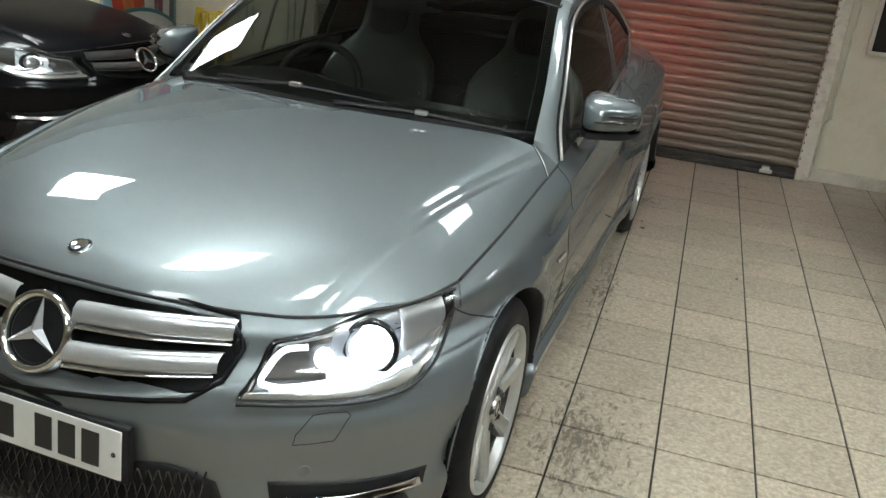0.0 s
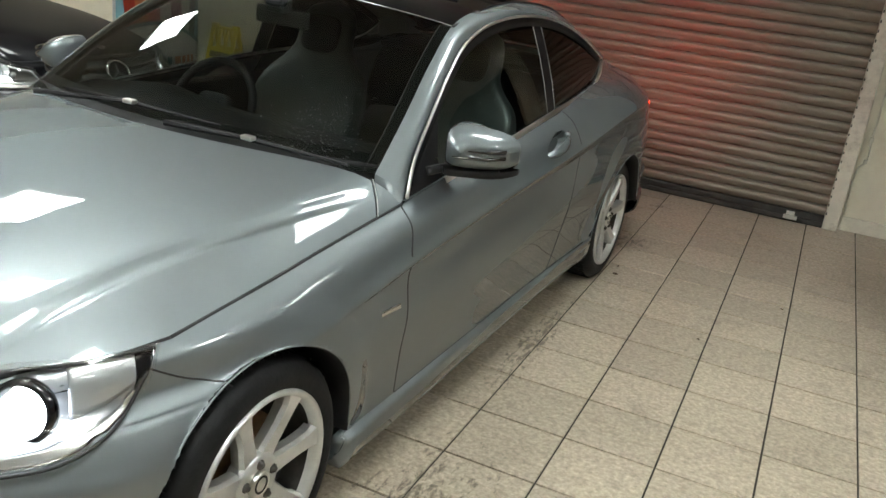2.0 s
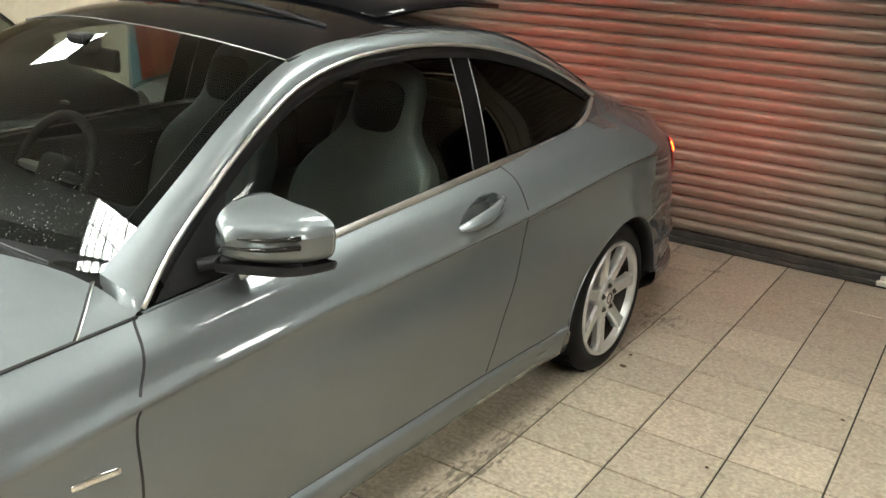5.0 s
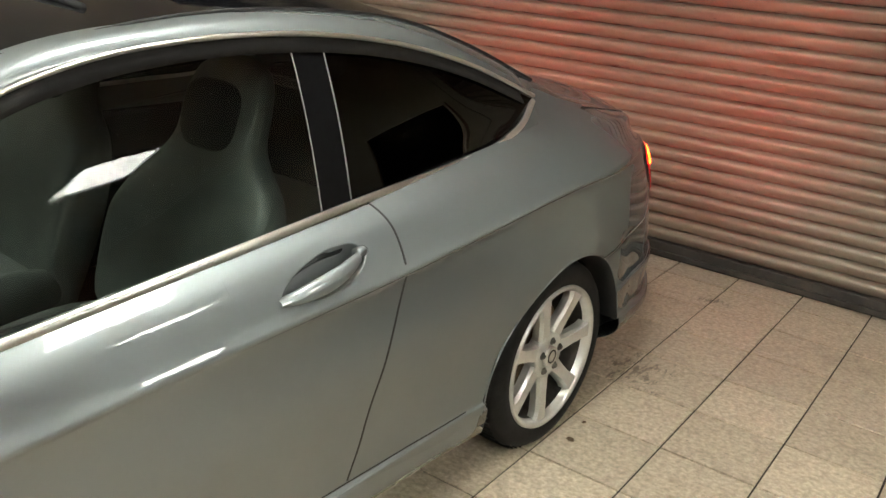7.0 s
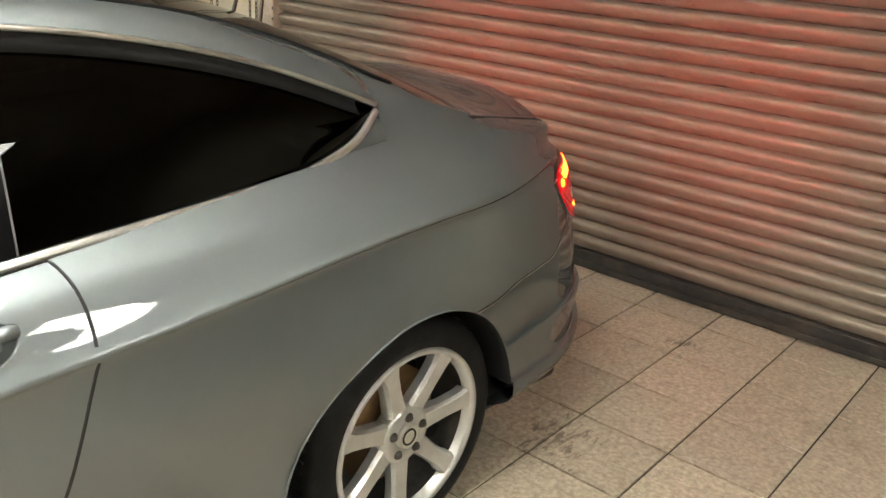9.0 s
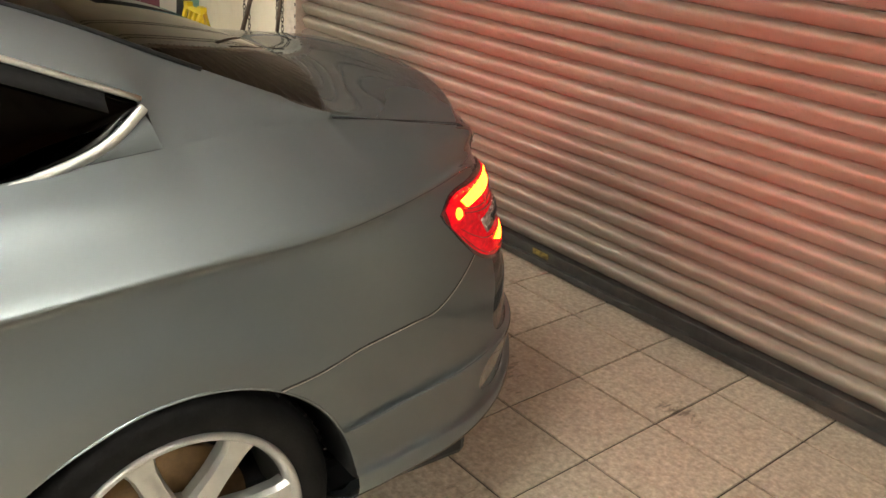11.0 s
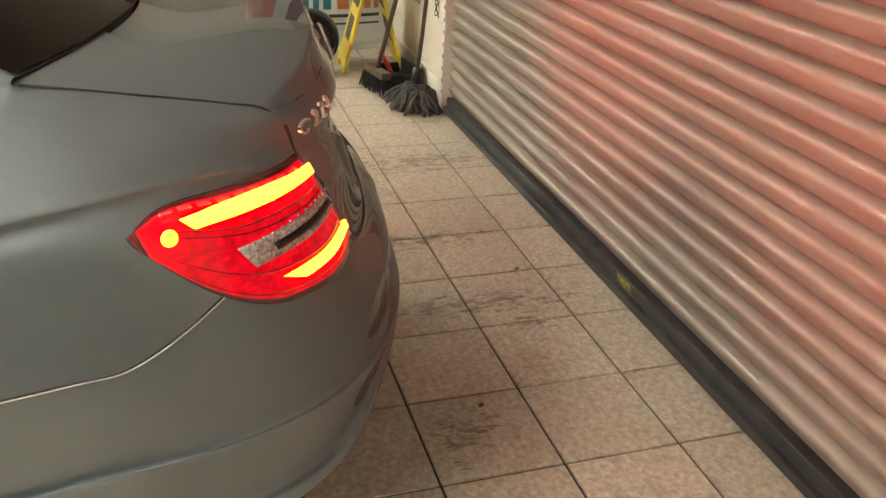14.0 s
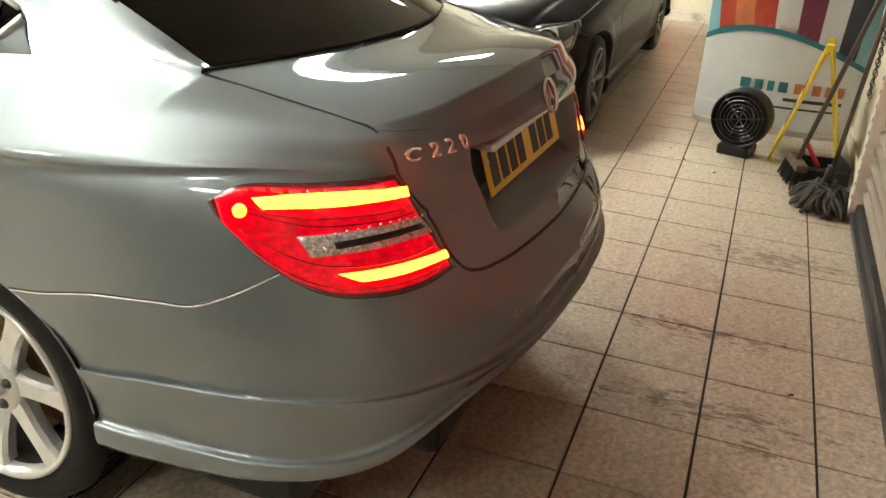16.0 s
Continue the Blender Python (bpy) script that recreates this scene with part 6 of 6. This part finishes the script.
def wet_sign():
    s = tagged(empty("caution_sign", -3.80, 1.86, 0, -4), "yellow folding plastic caution sign standing on the tiles", "sign")
    for d, ang in ((-1, 15), (1, -15)):
        p = empty("panel")
        p.parent = s
        p.matrix_basis = pose(0, d * .008, .62, ang * -1 if d < 0 else -ang, 0, 0)
        bm = bmesh.new()
        for a in ((-.14, .14, -.60, -.17), (-.14, -.10, -.17, -.02), (.10, .14, -.17, -.02), (-.05, -.025, -.17, -.02), (.025, .05, -.17, -.02), (-.14, .14, -.02, .0), (-.14, -.09, -.64, -.60), (.09, .14, -.64, -.60)):
            box_bm(a[0], a[1], -.009, .009, a[2], a[3], .003, 1, bm=bm)
        part("board", bm, YELLOW, p)
        part("print_bar", box_bm(-.10, .10, -.011, -.0095, -.26, -.21), INK, p)
        part("print_bar", box_bm(-.07, .07, -.011, -.0095, -.46, -.32), INK, p)
    for x in (-.11, .11):
        part("clip", box_bm(x - .03, x + .03, -.02, .02, .61, .645, .004), YELLOW, s)
    return s


wet_sign()

POLE = mat("wooden_pole", (0.07, 0.05, 0.032), 0.5, var=0.25, scale=25)
MOPM = mat("mop_yarn", (0.042, 0.038, 0.031), 0.95, var=0.3, scale=30, bump=0.6, bscale=90)


def mop():
    m = tagged(empty("mop", -3.06, 1.93, 0), "grey string mop with a long pole leaning on the shutter guide", "mop")
    bm = bmesh.new()
    rnd = random.Random(4)
    for k in range(190):
        a = rnd.uniform(0, 2 * math.pi)
        r = rnd.uniform(.09, .19)
        pts = [(rnd.uniform(-.05, .05), rnd.uniform(-.05, .05), rnd.uniform(.07, .12))]
        for f in (.4, .75, 1.0):
            pts.append((r * f * math.cos(a) * 1.15 + rnd.uniform(-.02, .02), min(.13, r * f * math.sin(a) * .8 + rnd.uniform(-.02, .02)), max(.009, .09 * (1 - f * f) + rnd.uniform(0, .025))))
        tube_bm(curve3(pts, 8), .0085, 5, bm)
    tagged(part("yarn", bm, MOPM, m, "dirty grey mop strings", True), kind="stuff")
    part("socket", tube_bm([(0, 0, .10), (.01, .01, .20)], .025, 10), PLASTIC, m, smooth=True)
    part("pole", tube_bm([(.01, .01, .18), (.12, .085, 1.35)], .011, 10), POLE, m, "dark wooden pole", True)
    return m


mop()


def broom():
    m = tagged(empty("broom", -3.36, 1.80, 0, 12), "dark worn broom standing with its brush on the tiles", "broom")
    rnd = random.Random(7)
    bm = bmesh.new()
    for k in range(160):
        x, y = rnd.uniform(-.12, .12), rnd.uniform(-.03, .03)
        tube_bm([(x, y, .09), (x * 1.12 + rnd.uniform(-.01, .01), y * 1.5 + rnd.uniform(-.01, .01), .004)], .0035, 4, bm)
    tagged(part("bristles", bm, PLASTIC, m, "black bristles"), kind="stuff")
    part("head", box_bm(-.12, .12, -.028, .028, .085, .125, .008), POLE, m)
    part("pole", tube_bm([(0, 0, .11), (.30, .22, 1.45)], .0125, 10), POLE, m, "dark wooden pole", True)
    return m


broom()
dp = tagged(empty("dustpan", -3.52, 1.93, 0, 10), "black plastic dustpan with a red handle", "dustpan")
bm = bmesh.new()
box_bm(-.13, .13, -.11, .11, .0, .012, .003, 1, bm=bm)
box_bm(-.13, .13, .10, .115, .0, .10, .003, 1, bm=bm)
for s in (1, -1):
    box_bm(s * .13 - .006, s * .13 + .006, -.10, .11, .0, .07, .002, 1, bm=bm)
part("pan", bm, PLASTIC, dp)
part("handle", tube_bm([(.02, -.02, .06), (.10, -.12, .20)], .012, 8), mat("red_plastic", (.6, .02, .03), .4), dp, "red handle")
sk = tagged(empty("wall_socket", X0 + .003, 1.0, .12), "small white wall socket above the skirting", "socket")
part("plate", box_bm(0, .012, -.07, .07, 0, .085, .003), C_WHITE, sk)


# ---- scraps on the tiles ----
LEAF = mat("dry_leaf", (0.075, 0.045, 0.022), 0.8, var=0.3, scale=60)
rnd = random.Random(3)
for x, y, r in ((.068, .149, .016), (.053, .274, .008), (.896, .260, .009), (.585, -.405, .007), (-.573, 1.433, .011), (-1.258, 1.802, .010), (-3.45, 1.25, .012), (-3.30, 1.42, .010), (-3.62, 1.16, .008)):
    bm = bmesh.new()
    n = 9
    top = [bm.verts.new((r * rnd.uniform(.7, 1.15) * math.cos(2 * math.pi * k / n), r * rnd.uniform(.4, .75) * math.sin(2 * math.pi * k / n), .0015 + rnd.uniform(0, .003))) for k in range(n)]
    mid_ = bm.verts.new((0, 0, .003))
    low_ = [bm.verts.new((v.co.x, v.co.y, .0003)) for v in top]
    for k in range(n):
        bm.faces.new((mid_, top[k], top[(k + 1) % n]))
        bm.faces.new((top[k], low_[k], low_[(k + 1) % n], top[(k + 1) % n]))
    bm.faces.new(low_)
    ob = tagged(part("leaf_scrap", bm, LEAF), "small brown dry leaf scrap lying on a tile", "leaf", "leaf scraps")
    ob.matrix_basis = pose(x, y, .0002, 0, 0, rnd.uniform(0, 360))


# ---- ceiling lights ----
# panels at x -1.0, 0.6, 2.4 and -6.3 are added just for brightness
for x_, y_, p_ in ((-3.5, -0.82, 1.6), (-1.3, -2.62, 1.5), (-1.0, -4.5, .4), (-0.2, -5.3, .8), (0.6, -3.6, 1.5), (2.6, -2.0, 1.65), (3.1, 0.42, .65), (-6.3, -0.9, 4.2), (2.4, -5.0, .4), (0.26, -0.62, .75)):
    troffer(x_, y_, p_)


# ---- floor tiles ----
def tile_mesh():
    g, gy, h = 0.0036, 0.0040, PITCH / 2
    bm = box_bm(-h + g, h - g, -h + gy, h - gy, -0.006, 0.0)
    bmesh.ops.bevel(bm, geom=[e for e in bm.edges if all(v.co.z > -0.001 for v in e.verts)], offset=0.0012, segments=1, affect="EDGES")
    me = bpy.data.meshes.new("tile")
    bm.to_mesh(me)
    bm.free()
    me.materials.append(TILE)
    return me


TM = tile_mesh()
rest = bmesh.new()
for i in range(math.floor(X0 / PITCH), math.ceil(X1 / PITCH)):
    for j in range(math.floor(Y0 / PITCH), math.ceil(Y1 / PITCH)):
        cx, cy = (i + .5) * PITCH, (j + .5) * PITCH
        if cx < X0 or cx > X1 or cy < Y0 or cy > WALL_Y + .1:
            continue
        if -1.9 < cx < 1.7 and -4.8 < cy:
            t_ = new("tile", TM)
            t_.parent = ground
            t_.location = (cx, cy, random.uniform(-.0006, .0002))
        else:
            g, h = 0.0035, PITCH / 2
            a, b = [rest.verts.new((cx + sx * (h - g), cy + sy * (h - g), 0)) for sx, sy in ((-1, -1), (1, -1), (1, 1), (-1, 1))], None
            rest.faces.new(a)
            b = [rest.verts.new((v.co.x, v.co.y, -.006)) for v in a]
            for k in range(4):
                rest.faces.new((a[k], b[k], b[(k + 1) % 4], a[(k + 1) % 4]))
tagged(part("tiles", rest, TILE, ground), kind="stuff")
